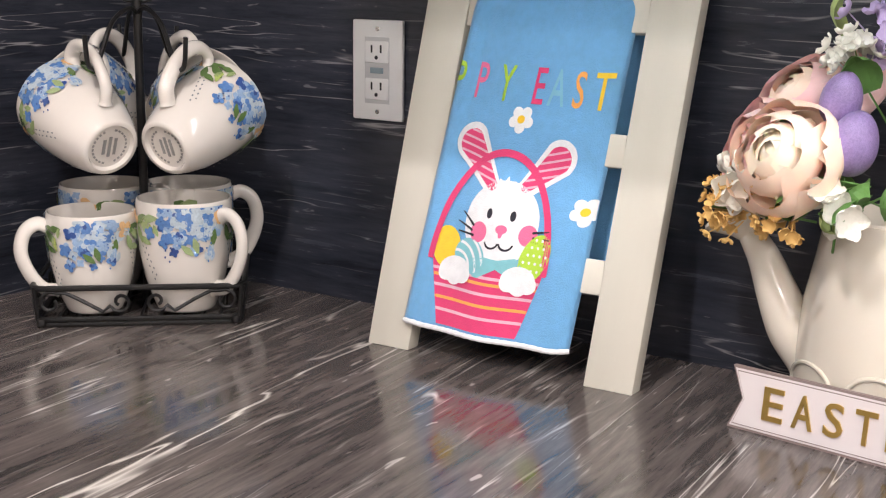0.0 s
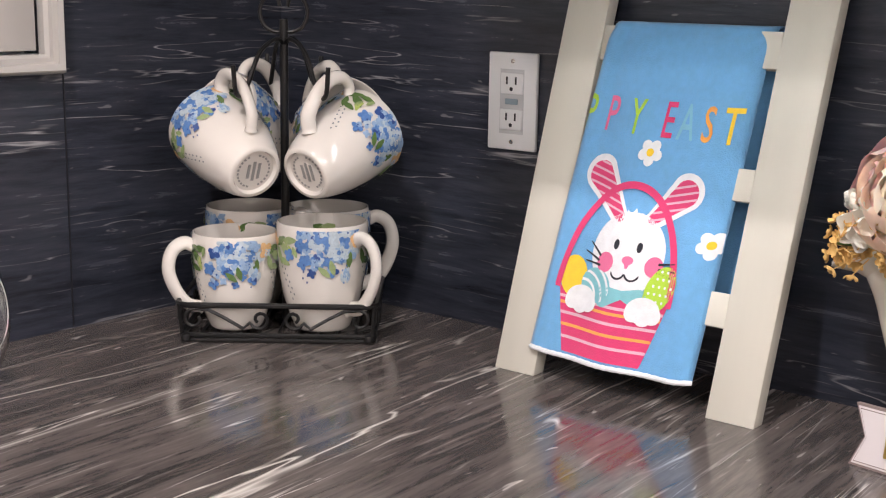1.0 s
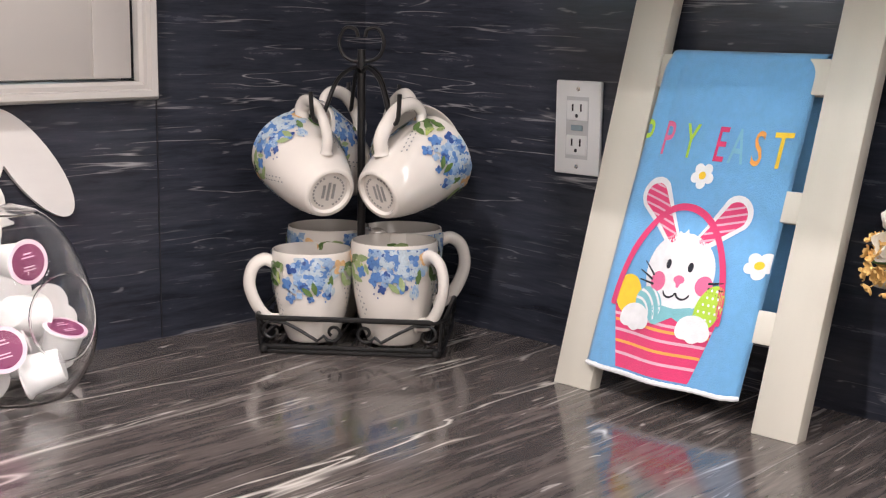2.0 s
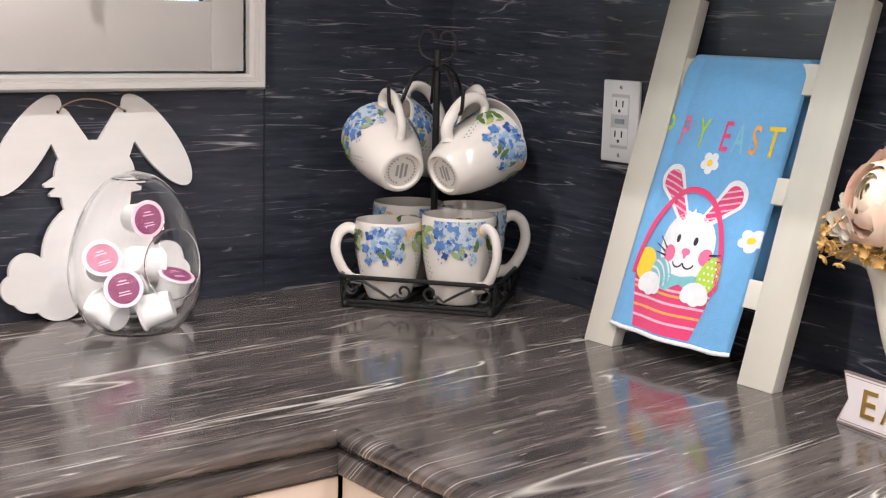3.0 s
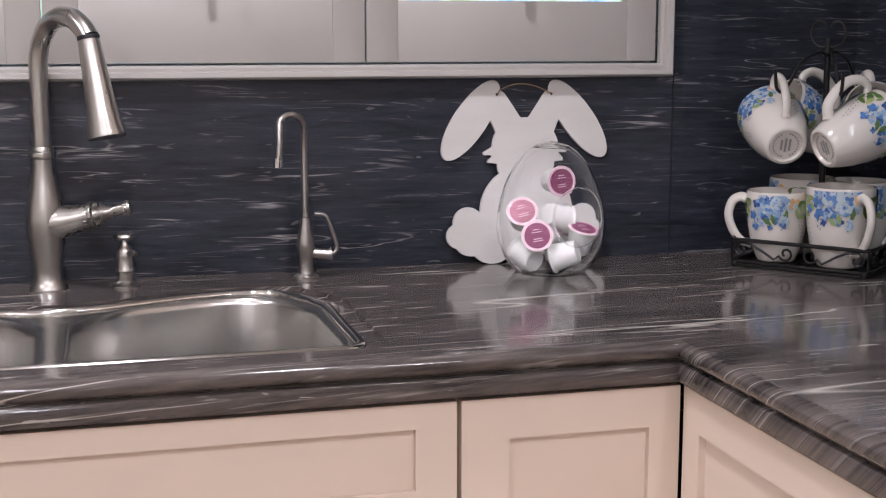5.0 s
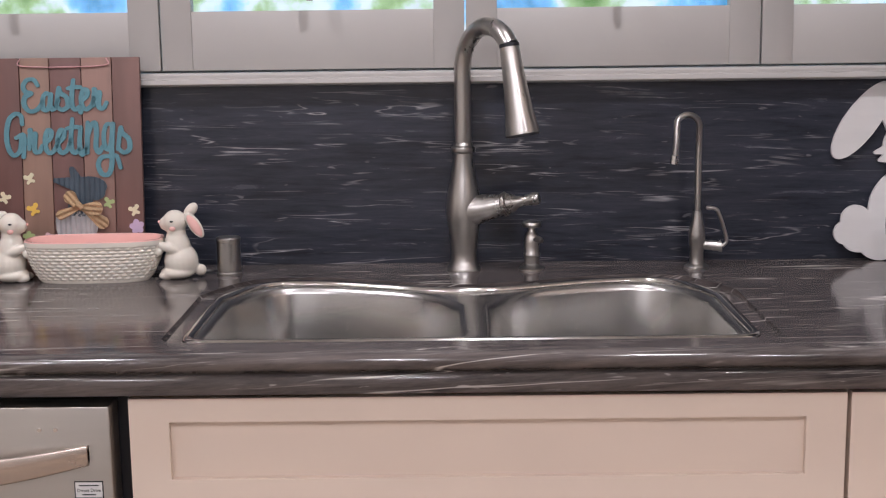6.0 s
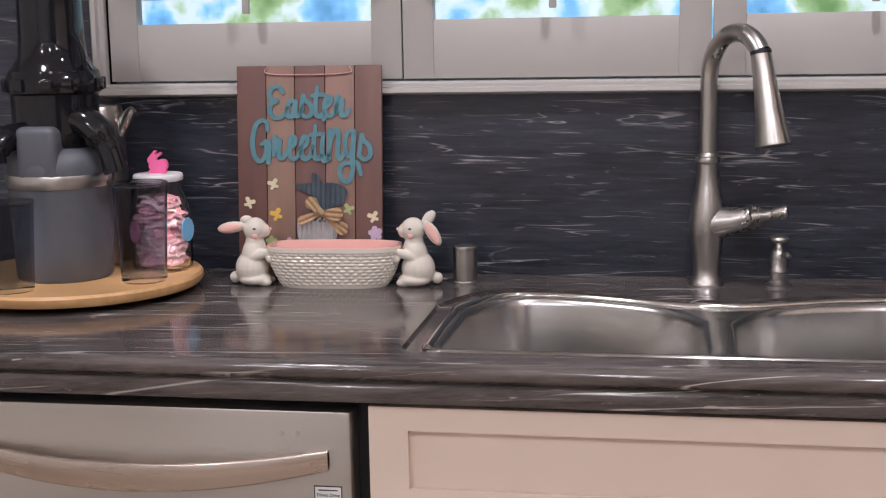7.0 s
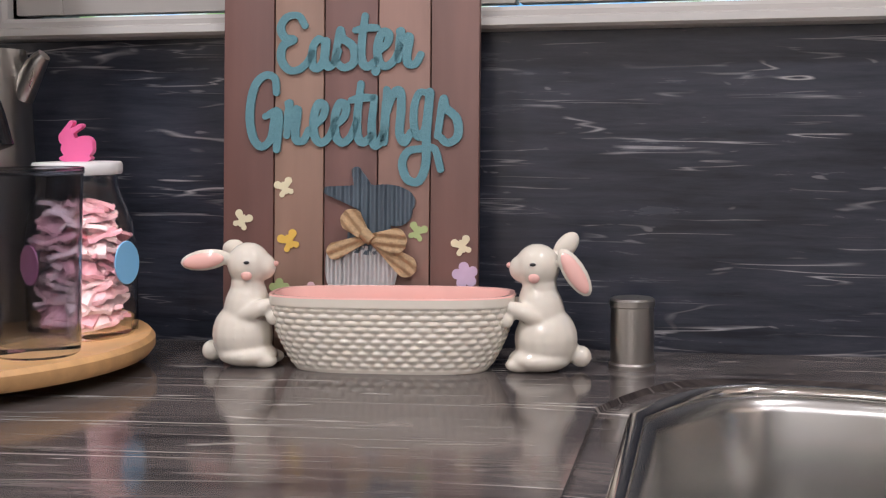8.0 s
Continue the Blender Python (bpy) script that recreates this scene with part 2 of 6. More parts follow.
    if flat:
        col = lines(base, 0.9, 30, 7.0, 3, 0.010, 0.53, 0.58, 3.5, 26, 0.95, pale, 0.35)
        col = lines(col, 2.6, 75, 57.0, 3, 0.018, 0.53, 0.60, 8.0, 60, 0.30, pale)
        col = lines(col, 1.4, 17, 21.0, 3, 0.012, 0.55, 0.61, 2.2, 11, 0.95, (0.64, 0.60, 0.55), 0.4)
        col = lines(col, 0.8, 4.5, 91.0, 2, 0.009, 0.56, 0.61, 1.1, 3.6, 0.60, (0.68, 0.64, 0.58), 0.5)
    else:
        col = lines(base, 2.2, 38, 7.0, 3, 0.012, 0.545, 0.62, 4.2, 26, 0.72, pale, 0.35)
        col = lines(col, 3.6, 76, 57.0, 3, 0.020, 0.56, 0.64, 6.5, 52, 0.42, pale, 0.3)
        col = lines(col, 2.6, 21, 21.0, 3, 0.011, 0.56, 0.63, 2.8, 12, 0.75, (0.46, 0.44, 0.44), 0.4)
    fleck = ramp(noise_(vec(22, 95, 41.0), 1.0, 2, 0.5), [(0.71, (0, 0, 0)), (0.75, (1, 1, 1))])
    col = mix(math_("MULTIPLY", fleck, 0.6 if flat else 0.25), col, pale)
    L(col, b.inputs["Base Color"])
    rough = N("ShaderNodeMapRange")
    rough.inputs["To Min"].default_value, rough.inputs["To Max"].default_value = (0.06, 0.19) if flat else (0.16, 0.34)
    L(grain, rough.inputs["Value"])
    L(rough.outputs["Result"], b.inputs["Roughness"])
    bp = N("ShaderNodeBump")
    bp.inputs["Strength"].default_value, bp.inputs["Distance"].default_value = 0.03 if flat else 0.15, 0.001
    L(grain, bp.inputs["Height"])
    L(bp.outputs["Normal"], b.inputs["Normal"])
    return m


STONE_TOP, STONE_WALL = stone("polished_worktop_stone", True), stone("polished_wall_stone", False)
PAINT = material("white_cabinet_paint", (0.75, 0.63, 0.53), 0.38, vary=0.03, scale=8, bump=0.03, bump_scale=90)
# white paint lowered to mid grey: the shutters' shade is in the base colour
TRIM = material("shaded_white_trim_paint", (0.44, 0.42, 0.395), 0.33, vary=0.03, scale=10, bump=0.03, bump_scale=70)
PLASTER = material("wall_plaster", (0.80, 0.78, 0.74), 0.8, vary=0.05, scale=6, bump=0.1, bump_scale=120)
FLOOR = material("floor_boards", (0.42, 0.35, 0.28), 0.4, vary=0.3, scale=14, stretch=(0.15, 1, 1))
CEIL = material("ceiling_paint", (0.82, 0.80, 0.77), 0.9, vary=0.03, scale=5)
STEEL = material("brushed_steel", (0.50, 0.48, 0.45), 0.30, 1.0, vary=0.10, scale=60, stretch=(1, 1, 0.06), bump=0.04, bump_scale=300)
SINK_STEEL = material("satin_sink_steel", (0.53, 0.52, 0.50), 0.27, 1.0, vary=0)
DW_STEEL = material("brushed_dishwasher_steel", (0.50, 0.47, 0.43), 0.33, 1.0, vary=0.06, scale=50, stretch=(0.04, 1, 1), bump=0.03, bump_scale=300)
CHROME = material("bright_steel", (0.68, 0.66, 0.63), 0.12, 1.0, vary=0.05)
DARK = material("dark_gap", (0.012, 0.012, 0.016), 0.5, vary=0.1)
GLASS = material("clear_glass", (1, 1, 1), 0.0, vary=0, trans=1.0, ior=1.46)
SMOKE = material("smoky_plastic", (0.50, 0.52, 0.57), 0.05, vary=0, trans=1.0, ior=1.25)
CERAMIC = material("white_glazed_ceramic", (0.72, 0.665, 0.57), 0.12, vary=0.04, scale=12, coat=0.6, subsurface=0.06)
PINK_GLAZE = material("pink_glaze", (0.85, 0.50, 0.44), 0.15, vary=0.05, coat=0.5)
IRON = material("black_wrought_iron", (0.018, 0.017, 0.017), 0.38, 0.4, vary=0.2, scale=200, bump=0.15, bump_scale=400)
LADDER_PAINT = material("cream_painted_wood", (0.62, 0.59, 0.51), 0.5, vary=0.05, scale=30, stretch=(1, 1, 0.1), bump=0.08, bump_scale=120)
WHITEWASH = material("whitewashed_wood", (0.66, 0.635, 0.61), 0.6, vary=0.08, scale=40, stretch=(0.25, 1, 1), bump=0.12, bump_scale=150)
BLACK_GLOSS = material("glossy_black_plastic", (0.010, 0.010, 0.012), 0.10, vary=0.1)
CHARCOAL = material("charcoal_plastic", (0.10, 0.106, 0.122), 0.42, vary=0.08, scale=80, bump=0.05, bump_scale=500)
BAMBOO = material("bamboo_wood", (0.56, 0.33, 0.14), 0.42, vary=0.22, scale=60, stretch=(0.12, 1.4, 1), bump=0.05)
OUTLET_WHITE = material("white_outlet_plastic", (0.80, 0.80, 0.80), 0.35, vary=0.02)

# ---- setting ----
TOP = 0.91
WX0, WX1, WZ0, WZ1 = -2.445, -0.385, 1.243, 2.15


def structure(name, bm, mat_, label, category, smooth=40):
    return tagged(finish(name, bm, mat_, smooth), label, category, kind="structure")


structure("floor", box(-4.2, 0.15, -5.2, 0.15, -0.1, 0), FLOOR, "brown timber kitchen floor", "floor")
structure("ceiling", box(-4.2, 0.15, -5.2, 0.15, 2.47, 2.6), CEIL, "plain white ceiling", "ceiling")
structure("wall_south", box(-4.2, 0.15, -5.3, -5.2, 0, 2.47), PLASTER, "plain pale plaster wall", "wall")
structure("wall_west", box(-4.3, -4.2, -5.2, 0.15, 0, 2.47), PLASTER, "plain pale plaster wall", "wall")
bm = box(-4.2, WX0, 0, 0.15, 0, 2.47)
box(WX1, 0.15, 0, 0.15, 0, 2.47, bm=bm)
box(WX0, WX1, 0, 0.15, 0, WZ0 - 0.006, bm=bm)
box(WX0, WX1, 0, 0.15, WZ1, 2.47, bm=bm)
structure("wall_north", bm, STONE_WALL, "dark polished stone slab wall with pale veins", "wall")
structure("wall_east", box(0, 0.15, -5.2, 0, 0, 2.47), STONE_WALL, "dark polished stone slab wall with pale veins", "wall")
# a hairline joint in the slabs beside the window
structure("slab_joint", box(-0.3545, -0.353, -0.0012, 0.001, TOP + 0.002, 2.0), DARK, "thin dark joint between stone wall slabs", "joint", 0)

# worktop with its sink opening
SX0, SX1, SYF = -1.815, -0.981, -0.563


def sink_outline(inset, n=48):
    """The opening for the sink: a straight front and a back with two humps, moved inwards by inset."""
    x0, x1, yf = SX0 + inset, SX1 - inset, SYF + 0.3 * inset
    pts = []

    def corner(cx, cy, r, a0, a1):
        for k in range(7):
            a = radians(a0 + (a1 - a0) * k / 6)
            pts.append((cx + r * math.cos(a), cy + r * math.sin(a)))
    corner(x0 + 0.03, yf + 0.03, 0.03, 180, 270)
    corner(x1 - 0.03, yf + 0.03, 0.03, 270, 360)

    def back(x):
        mid = (x0 + x1) / 2
        edge = max(0.0, 1 - min(x - x0, x1 - x) / 0.09)
        return -0.158 - inset - 0.034 * math.cos(2 * math.pi * (x - mid) / 0.545) - 0.10 * edge ** 2.4
    for k in range(n + 1):
        x = x1 + (x0 - x1) * k / n
        pts.append((x, back(x)))
    return pts


def slab_top(outer, hole, z, bm):
    def loop(pts):
        vs = [bm.verts.new((x, y, z)) for x, y in pts]
        return vs, [bm.edges.new((a, b)) for a, b in zip(vs, vs[1:] + vs[:1])]
    ov, oe = loop(outer)
    hv, he = loop(hole)
    bmesh.ops.triangle_fill(bm, use_beauty=True, edges=oe + he, normal=(0, 0, 1))
    return ov, hv


def strip(bm, a, b):
    for k in range(len(a)):
        q = (k + 1) % len(a)
        bm.faces.new((a[k], a[q], b[q], b[k]))


EDGE = -0.630
bm = bmesh.new()
outer = [(-4.0, -0.002), (-4.0, EDGE + 0.02), (EDGE + 0.02, EDGE + 0.02), (EDGE + 0.02, -2.6), (-0.002, -2.6), (-0.002, -0.002)]
ov, hv = slab_top(outer, sink_outline(0.0), TOP, bm)
low = [bm.verts.new((v.co.x, v.co.y, TOP - 0.006)) for v in hv]
strip(bm, hv, low)
ledge = [bm.verts.new((x, y, TOP - 0.008)) for x, y in sink_outline(0.025)]
strip(bm, low, ledge)
deep = [bm.verts.new((v.co.x, v.co.y, TOP - 0.03)) for v in ledge]
strip(bm, ledge, deep)
# nosing: a rounded upper slab over a set-back lower one
nose = [(0.02, 0.0), (0.010, -0.0008), (0.004, -0.0035), (0.0005, -0.0085), (0.0, -0.013), (0.002, -0.019), (0.007, -0.0245), (0.012, -0.0268),
        (0.0125, -0.0285), (0.008, -0.029), (0.006, -0.031), (0.006, -0.052), (0.0075, -0.0545), (0.05, -0.0555)]
rows = []
for d, z in nose:
    e = EDGE + d
    rows.append([bm.verts.new(p) for p in ((-4.0, e, TOP + z), (e, e, TOP + z), (e, -2.6, TOP + z))])
for a, b in zip(rows, rows[1:]):
    for k in range(2):
        bm.faces.new((a[k], a[k + 1], b[k + 1], b[k]))
bmesh.ops.remove_doubles(bm, verts=bm.verts, dist=1e-5)
tagged(finish("worktop", bm, STONE_TOP, 50), "dark veined polished stone worktop with a double rounded edge", "worktop", kind="structure")

# ---- window with shutters ----
win = thing("window_1", "white shuttered kitchen window over the stone splashback", "window", kind="structure")


def casing():
    """A stepped picture-frame moulding round the opening, with mitred corners."""
    bm = bmesh.new()
    prof = [(0.0, 0.06), (0.0, -0.012), (-0.004, -0.016), (-0.009, -0.016), (-0.011, -0.024), (-0.018, -0.026), (-0.021, -0.022), (-0.023, -0.012), (-0.023, 0.0)]
    rings = []
    for d, y in prof:
        x0, x1, z0, z1 = WX0 + d, WX1 - d, WZ0 + d, WZ1 - d
        rings.append([bm.verts.new(p) for p in ((x0, y, z0), (x1, y, z0), (x1, y, z1), (x0, y, z1))])
    for a, b in zip(rings, rings[1:]):
        strip(bm, a, b)
    return bm


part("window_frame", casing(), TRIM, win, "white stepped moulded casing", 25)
edges_x = [WX0 + 0.004, -1.913, -1.396, -0.896, WX1 - 0.004]
for a, b in zip(edges_x, edges_x[1:]):
    a, b = a + 0.0015, b - 0.0015
    st = 0.052
    bm = box(a, a + st, -0.004, 0.024, WZ0 + 0.004, WZ1 - 0.004, 0.0012)
    box(b - st, b, -0.004, 0.024, WZ0 + 0.004, WZ1 - 0.004, 0.0012, bm=bm)
    box(a + st, b - st, -0.0025, 0.0225, WZ0 + 0.004, WZ0 + 0.103, 0.001, bm=bm)
    box(a + st, b - st, -0.0025, 0.0225, WZ1 - 0.1, WZ1 - 0.004, 0.001, bm=bm)
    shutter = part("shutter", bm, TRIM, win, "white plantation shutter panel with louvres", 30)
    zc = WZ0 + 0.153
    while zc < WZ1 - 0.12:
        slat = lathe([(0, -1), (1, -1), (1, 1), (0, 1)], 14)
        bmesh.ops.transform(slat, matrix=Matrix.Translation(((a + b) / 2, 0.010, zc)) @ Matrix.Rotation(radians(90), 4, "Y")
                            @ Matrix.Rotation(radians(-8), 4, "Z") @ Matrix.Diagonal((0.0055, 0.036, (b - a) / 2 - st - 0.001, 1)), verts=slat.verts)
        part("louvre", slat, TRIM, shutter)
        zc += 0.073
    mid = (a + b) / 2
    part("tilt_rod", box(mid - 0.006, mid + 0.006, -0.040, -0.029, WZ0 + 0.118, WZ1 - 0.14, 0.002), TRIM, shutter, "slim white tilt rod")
pane = part("pane", box(WX0, WX1, 0.10, 0.104, WZ0, WZ1), GLASS, win, "clear window glass", 0)
pane.visible_shadow = False
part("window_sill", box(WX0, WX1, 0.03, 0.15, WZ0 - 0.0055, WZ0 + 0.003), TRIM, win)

# outside: a garden in daylight
back = bpy.data.materials.new("garden_daylight")
back.use_nodes = True
t = back.node_tree
t.nodes.remove(t.nodes["Principled BSDF"])
em = t.nodes.new("ShaderNodeEmission")
co = t.nodes.new("ShaderNodeTexCoord")
vo = t.nodes.new("ShaderNodeTexNoise")
vo.inputs["Scale"].default_value, vo.inputs["Detail"].default_value = 2.6, 5
rp = t.nodes.new("ShaderNodeValToRGB")
stops = [(0.30, (0.10, 0.22, 0.05)), (0.42, (0.35, 0.50, 0.22)), (0.50, (0.75, 0.85, 0.80)), (0.58, (0.25, 0.55, 0.80)), (0.70, (0.08, 0.25, 0.42))]
while len(rp.color_ramp.elements) < len(stops):
    rp.color_ramp.elements.new(0.5)
for el, (p, c) in zip(rp.color_ramp.elements, stops):
    el.position, el.color = p, (*c, 1)
t.links.new(co.outputs["Object"], vo.inputs["Vector"])
t.links.new(vo.outputs["Fac"], rp.inputs["Fac"])
t.links.new(rp.outputs["Color"], em.inputs["Color"])
em.inputs["Strength"].default_value = 1.6
t.links.new(em.outputs["Emission"], t.nodes["Material Output"].inputs["Surface"])
structure("backdrop", box(-9, 6, 5.0, 5.05, -1, 4.0), back, "sunlit blurred garden beyond the window", "backdrop", 0)
structure("ground", box(-40, 40, 0.2, 80, -0.3, -0.2), material("lawn", (0.08, 0.14, 0.04), 0.9, vary=0.4, scale=4), "green lawn outside", "ground")

# ---- cabinets ----
def shaker(parent, x0, x1, z0, z1, y, stile_x=(0.07, 0.07), rail=(0.047, 0.06), name="door"):
    """A framed front facing -y: four frame pieces in one mesh round a recessed panel."""
    d = 0.019
    px0, px1, pz0, pz1 = x0 + stile_x[0], x1 - stile_x[1], z0 + rail[1], z1 - rail[0]
    bm = box(x0, px0, y - d, y, z0, z1)
    box(px1, x1, y - d, y, z0, z1, bm=bm)
    box(px0, px1, y - d, y, z0, pz0, bm=bm)
    box(px0, px1, y - d, y, pz1, z1, bm=bm)
    front = part(name, bm, PAINT, parent, "", 30)
    part("recessed_panel", box(px0 - 0.004, px1 + 0.004, y - d + 0.010, y - 0.004, pz0 - 0.004, pz1 + 0.004), PAINT, front)
    return front


CZ = TOP - 0.0565
FACE = -0.590
sinkcab = thing("sink_cabinet", "white shaker sink cabinet with a long false drawer front", "cabinet", pose(0, 0, 0), "white base cabinets")
part("body", box(-1.848, -0.912, FACE, -0.58, 0.1, CZ - 0.003), PAINT, sinkcab)
shaker(sinkcab, -1.846, -0.9115, 0.690, CZ - 0.006, FACE - 0.0015, (0.052, 0.052), (0.032, 0.047), "false_drawer_front")
shaker(sinkcab, -1.846, -1.381, 0.11, 0.682, FACE - 0.0015)
shaker(sinkcab, -1.377, -0.9115, 0.11, 0.682, FACE - 0.0015)
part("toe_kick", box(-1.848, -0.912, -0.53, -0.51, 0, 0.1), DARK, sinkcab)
cornercab = thing("corner_cabinet", "white shaker cabinet in the inner corner", "cabinet", pose(0, 0, 0), "white base cabinets")
part("body", box(-0.909, -0.612, FACE, -0.05, 0.1, CZ - 0.003), PAINT, cornercab)
shaker(cornercab, -0.9055, -0.614, 0.11, CZ - 0.006, FACE - 0.0015, (0.062, 0.042), (0.053, 0.06))
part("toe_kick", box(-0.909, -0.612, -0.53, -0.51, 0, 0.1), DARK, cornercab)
eastcab = thing("base_cabinet", "white shaker base cabinet under the stone worktop", "cabinet", Matrix.Rotation(radians(-90), 4, "Z"), "white base cabinets")
part("body", box(0.612, 2.55, FACE, -0.05, 0.1, CZ - 0.003), PAINT, eastcab)
for k in range(4):
    shaker(eastcab, 0.614 + 0.48 * k, 1.090 + 0.48 * k, 0.11, CZ - 0.006, FACE - 0.0015, (0.046, 0.062), (0.053, 0.06))
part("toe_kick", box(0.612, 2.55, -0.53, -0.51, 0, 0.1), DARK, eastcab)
westcab = thing("base_cabinet", "white shaker base cabinet beside the dishwasher", "cabinet", pose(0, 0, 0), "white base cabinets")
part("body", box(-3.9, -2.475, FACE, -0.05, 0.1, CZ - 0.003), PAINT, westcab)
for k in range(3):
    shaker(westcab, -3.9 + 0.475 * k, -3.43 + 0.475 * k, 0.11, CZ - 0.006, FACE - 0.0015)
wallcab = thing("wall_cabinet", "white wall cabinet over the worktop", "cabinet", Matrix.Rotation(radians(-90), 4, "Z"))
part("body", box(0.47, 2.4, -0.31, -0.002, 1.385, 2.2), PAINT, wallcab)
for k in range(4):
    shaker(wallcab, 0.472 + 0.482 * k, 0.950 + 0.482 * k, 1.378, 2.2, -0.3115)

# ---- dishwasher ----
dw = thing("dishwasher", "stainless steel dishwasher with a bowed bar handle", "dishwasher")
part("surround", box(-2.47, -1.8495, -0.575, -0.05, 0.08, CZ - 0.001), DARK, dw, "dark gap round the door")
part("door", box(-2.462, -1.868, -0.622, -0.576, 0.10, CZ - 0.012, 0.003), DW_STEEL, dw, "brushed stainless steel door")
bm = bmesh.new()
hx0, hx1 = -2.43, -1.897
rings = []
for k in range(25):
    u = k / 24
    x = hx0 + (hx1 - hx0) * u
    s = 1 - (2 * u - 1) ** 2
    yb, zt, zb = -0.634 - 0.034 * s, 0.790 - 0.017 * s, 0.764 - 0.028 * s
    rings.append([bm.verts.new(p) for p in ((x, yb + 0.012, zt), (x, yb + 0.002, zt + 0.0015), (x, yb, zt - 0.003), (x, yb + 0.002, zb + 0.003), (x, yb + 0.006, zb), (x, yb + 0.016, zb + 0.002))])
for a, b in zip(rings, rings[1:]):
    strip(bm, a, b)
bm.faces.new(rings[0])
bm.faces.new(rings[-1])
box(hx0, hx0 + 0.03, -0.63, -0.6215, 0.768, 0.786, bm=bm)
box(hx1 - 0.03, hx1, -0.63, -0.6215, 0.768, 0.786, bm=bm)
part("handle", bm, material("rosy_satin_steel", (0.56, 0.48, 0.42), 0.26, 1.0, vary=0.05, scale=50, stretch=(0.05, 1, 1)), dw, "bowed satin steel bar handle", 50)
for x in (-1.960, -1.939):
    part("screw", lathe([(0, 0.002), (0.0026, 0.0018), (0.003, 0), (0.003, -0.003)], 12, m=Matrix.Translation((x, -0.6222, 0.811)) @ Matrix.Rotation(radians(90), 4, "X")), CHROME, dw)
INK = material("dark_ink", (0.02, 0.02, 0.022), 0.5, vary=0.05)
PAPER = material("white_paper", (0.75, 0.75, 0.74), 0.5, vary=0.03)
label = part("sticker", box(-1.919, -1.881, -0.6227, -0.6221, 0.66, 0.741), INK, dw, "black-edged white maker's sticker", 0)
part("sticker_panel", box(-1.9175, -1.8825, -0.6231, -0.6228, 0.6615, 0.7395), PAPER, label, "", 0)
for z0, w in ((0.7345, 0.013), (0.722, 0.009)):
    part("text_bar", box(-1.9 - w, -1.9 + w, -0.6235, -0.6232, z0, z0 + 0.0015), INK, label, "", 0)
bm = letters("Direct Drive", 0.0065, bold=0.0001)
x0, x1 = span(bm, 0)
bmesh.ops.transform(bm, matrix=Matrix.Translation((-1.9 - (x1 - x0) / 2 * 0.93, -0.6235, 0.7265)) @ Matrix.Rotation(radians(90), 4, "X") @ Matrix.Diagonal((0.93, 1, 1, 1)), verts=bm.verts)
part("text", bm, INK, label, "", 0)
part("rule_line", box(-1.917, -1.883, -0.6235, -0.6232, 0.7185, 0.7192), INK, label, "", 0)
bm = letters("10", 0.026, bold=0.0006)
x0, x1 = span(bm, 0)
bmesh.ops.transform(bm, matrix=Matrix.Translation((-1.9 - (x1 + x0) / 2, -0.6235, 0.697)) @ Matrix.Rotation(radians(90), 4, "X"), verts=bm.verts)
part("text", bm, INK, label, "", 0)

# ---- sink ----
sink = thing("kitchen_sink", "satin stainless steel double bowl kitchen sink", "sink")


def bowl_outline(x0, x1, inset, n=20):
    """One bowl: square front, humped back."""
    pts = []
    r = 0.05 - inset * 0.5
    yf = SYF + 0.02 + inset * 0.4
    xa, xb = x0 + inset, x1 - inset
    for cx, cy, a0 in ((xa + r, yf + r, 180), (xb - r, yf + r, 270)):
        for k in range(6):
            a = radians(a0 + 90 * k / 5)
            pts.append((cx + r * math.cos(a), cy + r * math.sin(a)))
    mid = (SX0 + SX1) / 2
    for k in range(n + 1):
        x = xb + (xa - xb) * k / n
        edge = max(0.0, 1 - min(x - xa, xb - x) / 0.10)
        pts.append((x, -0.158 - 0.041 - inset - 0.034 * math.cos(2 * math.pi * (x - mid) / 0.545) - 0.085 * edge ** 2.6))
    return pts


bm = bmesh.new()
rim_z = TOP - 0.006
outline = sink_outline(0.0245)
bowls = [(SX0 + 0.041, -1.405), (-1.375, SX1 - 0.041)]


def loop(pts, z):
    vs = [bm.verts.new((x, y, z)) for x, y in pts]
    return vs, [bm.edges.new((a, b)) for a, b in zip(vs, vs[1:] + vs[:1])]


ov, oe = loop(outline, rim_z)
edges, tops = list(oe), []
for x0, x1 in bowls:
    v, e = loop(bowl_outline(x0, x1, 0.0), rim_z)
    edges += e
    tops.append(v)
bmesh.ops.triangle_fill(bm, use_beauty=True, edges=edges, normal=(0, 0, 1))
skirt = [bm.verts.new((v.co.x, v.co.y, rim_z - 0.012)) for v in ov]
strip(bm, ov, skirt)
for (x0, x1), top in zip(bowls, tops):
    last = top
    for inset, dz in ((0.002, 0.001), (0.006, 0.004), (0.009, 0.012), (0.014, 0.12), (0.020, 0.165), (0.035, 0.188), (0.060, 0.196)):
        ring = [bm.verts.new((x, y, rim_z - dz)) for x, y in bowl_outline(x0, x1, inset)]
        strip(bm, last, ring)
        last = ring
    bm.faces.new(last)
part("basin", bm, SINK_STEEL, sink, "satin steel double basin", 45)
bm = tube([(x, y, rim_z + 0.0008) for x, y in sink_outline(0.0325)], 0.0072, 10, closed=True)
part("rim", bm, CHROME, sink, "bright rolled steel rim")
for x0, x1 in bowls:
    part("drain", lathe([(0, 0.002), (0.018, 0.0025), (0.034, 0.004), (0.042, 0.003), (0.044, 0.0)], 24, m=Matrix.Translation(((x0 + x1) / 2, -0.36, rim_z - 0.196))), CHROME, sink)

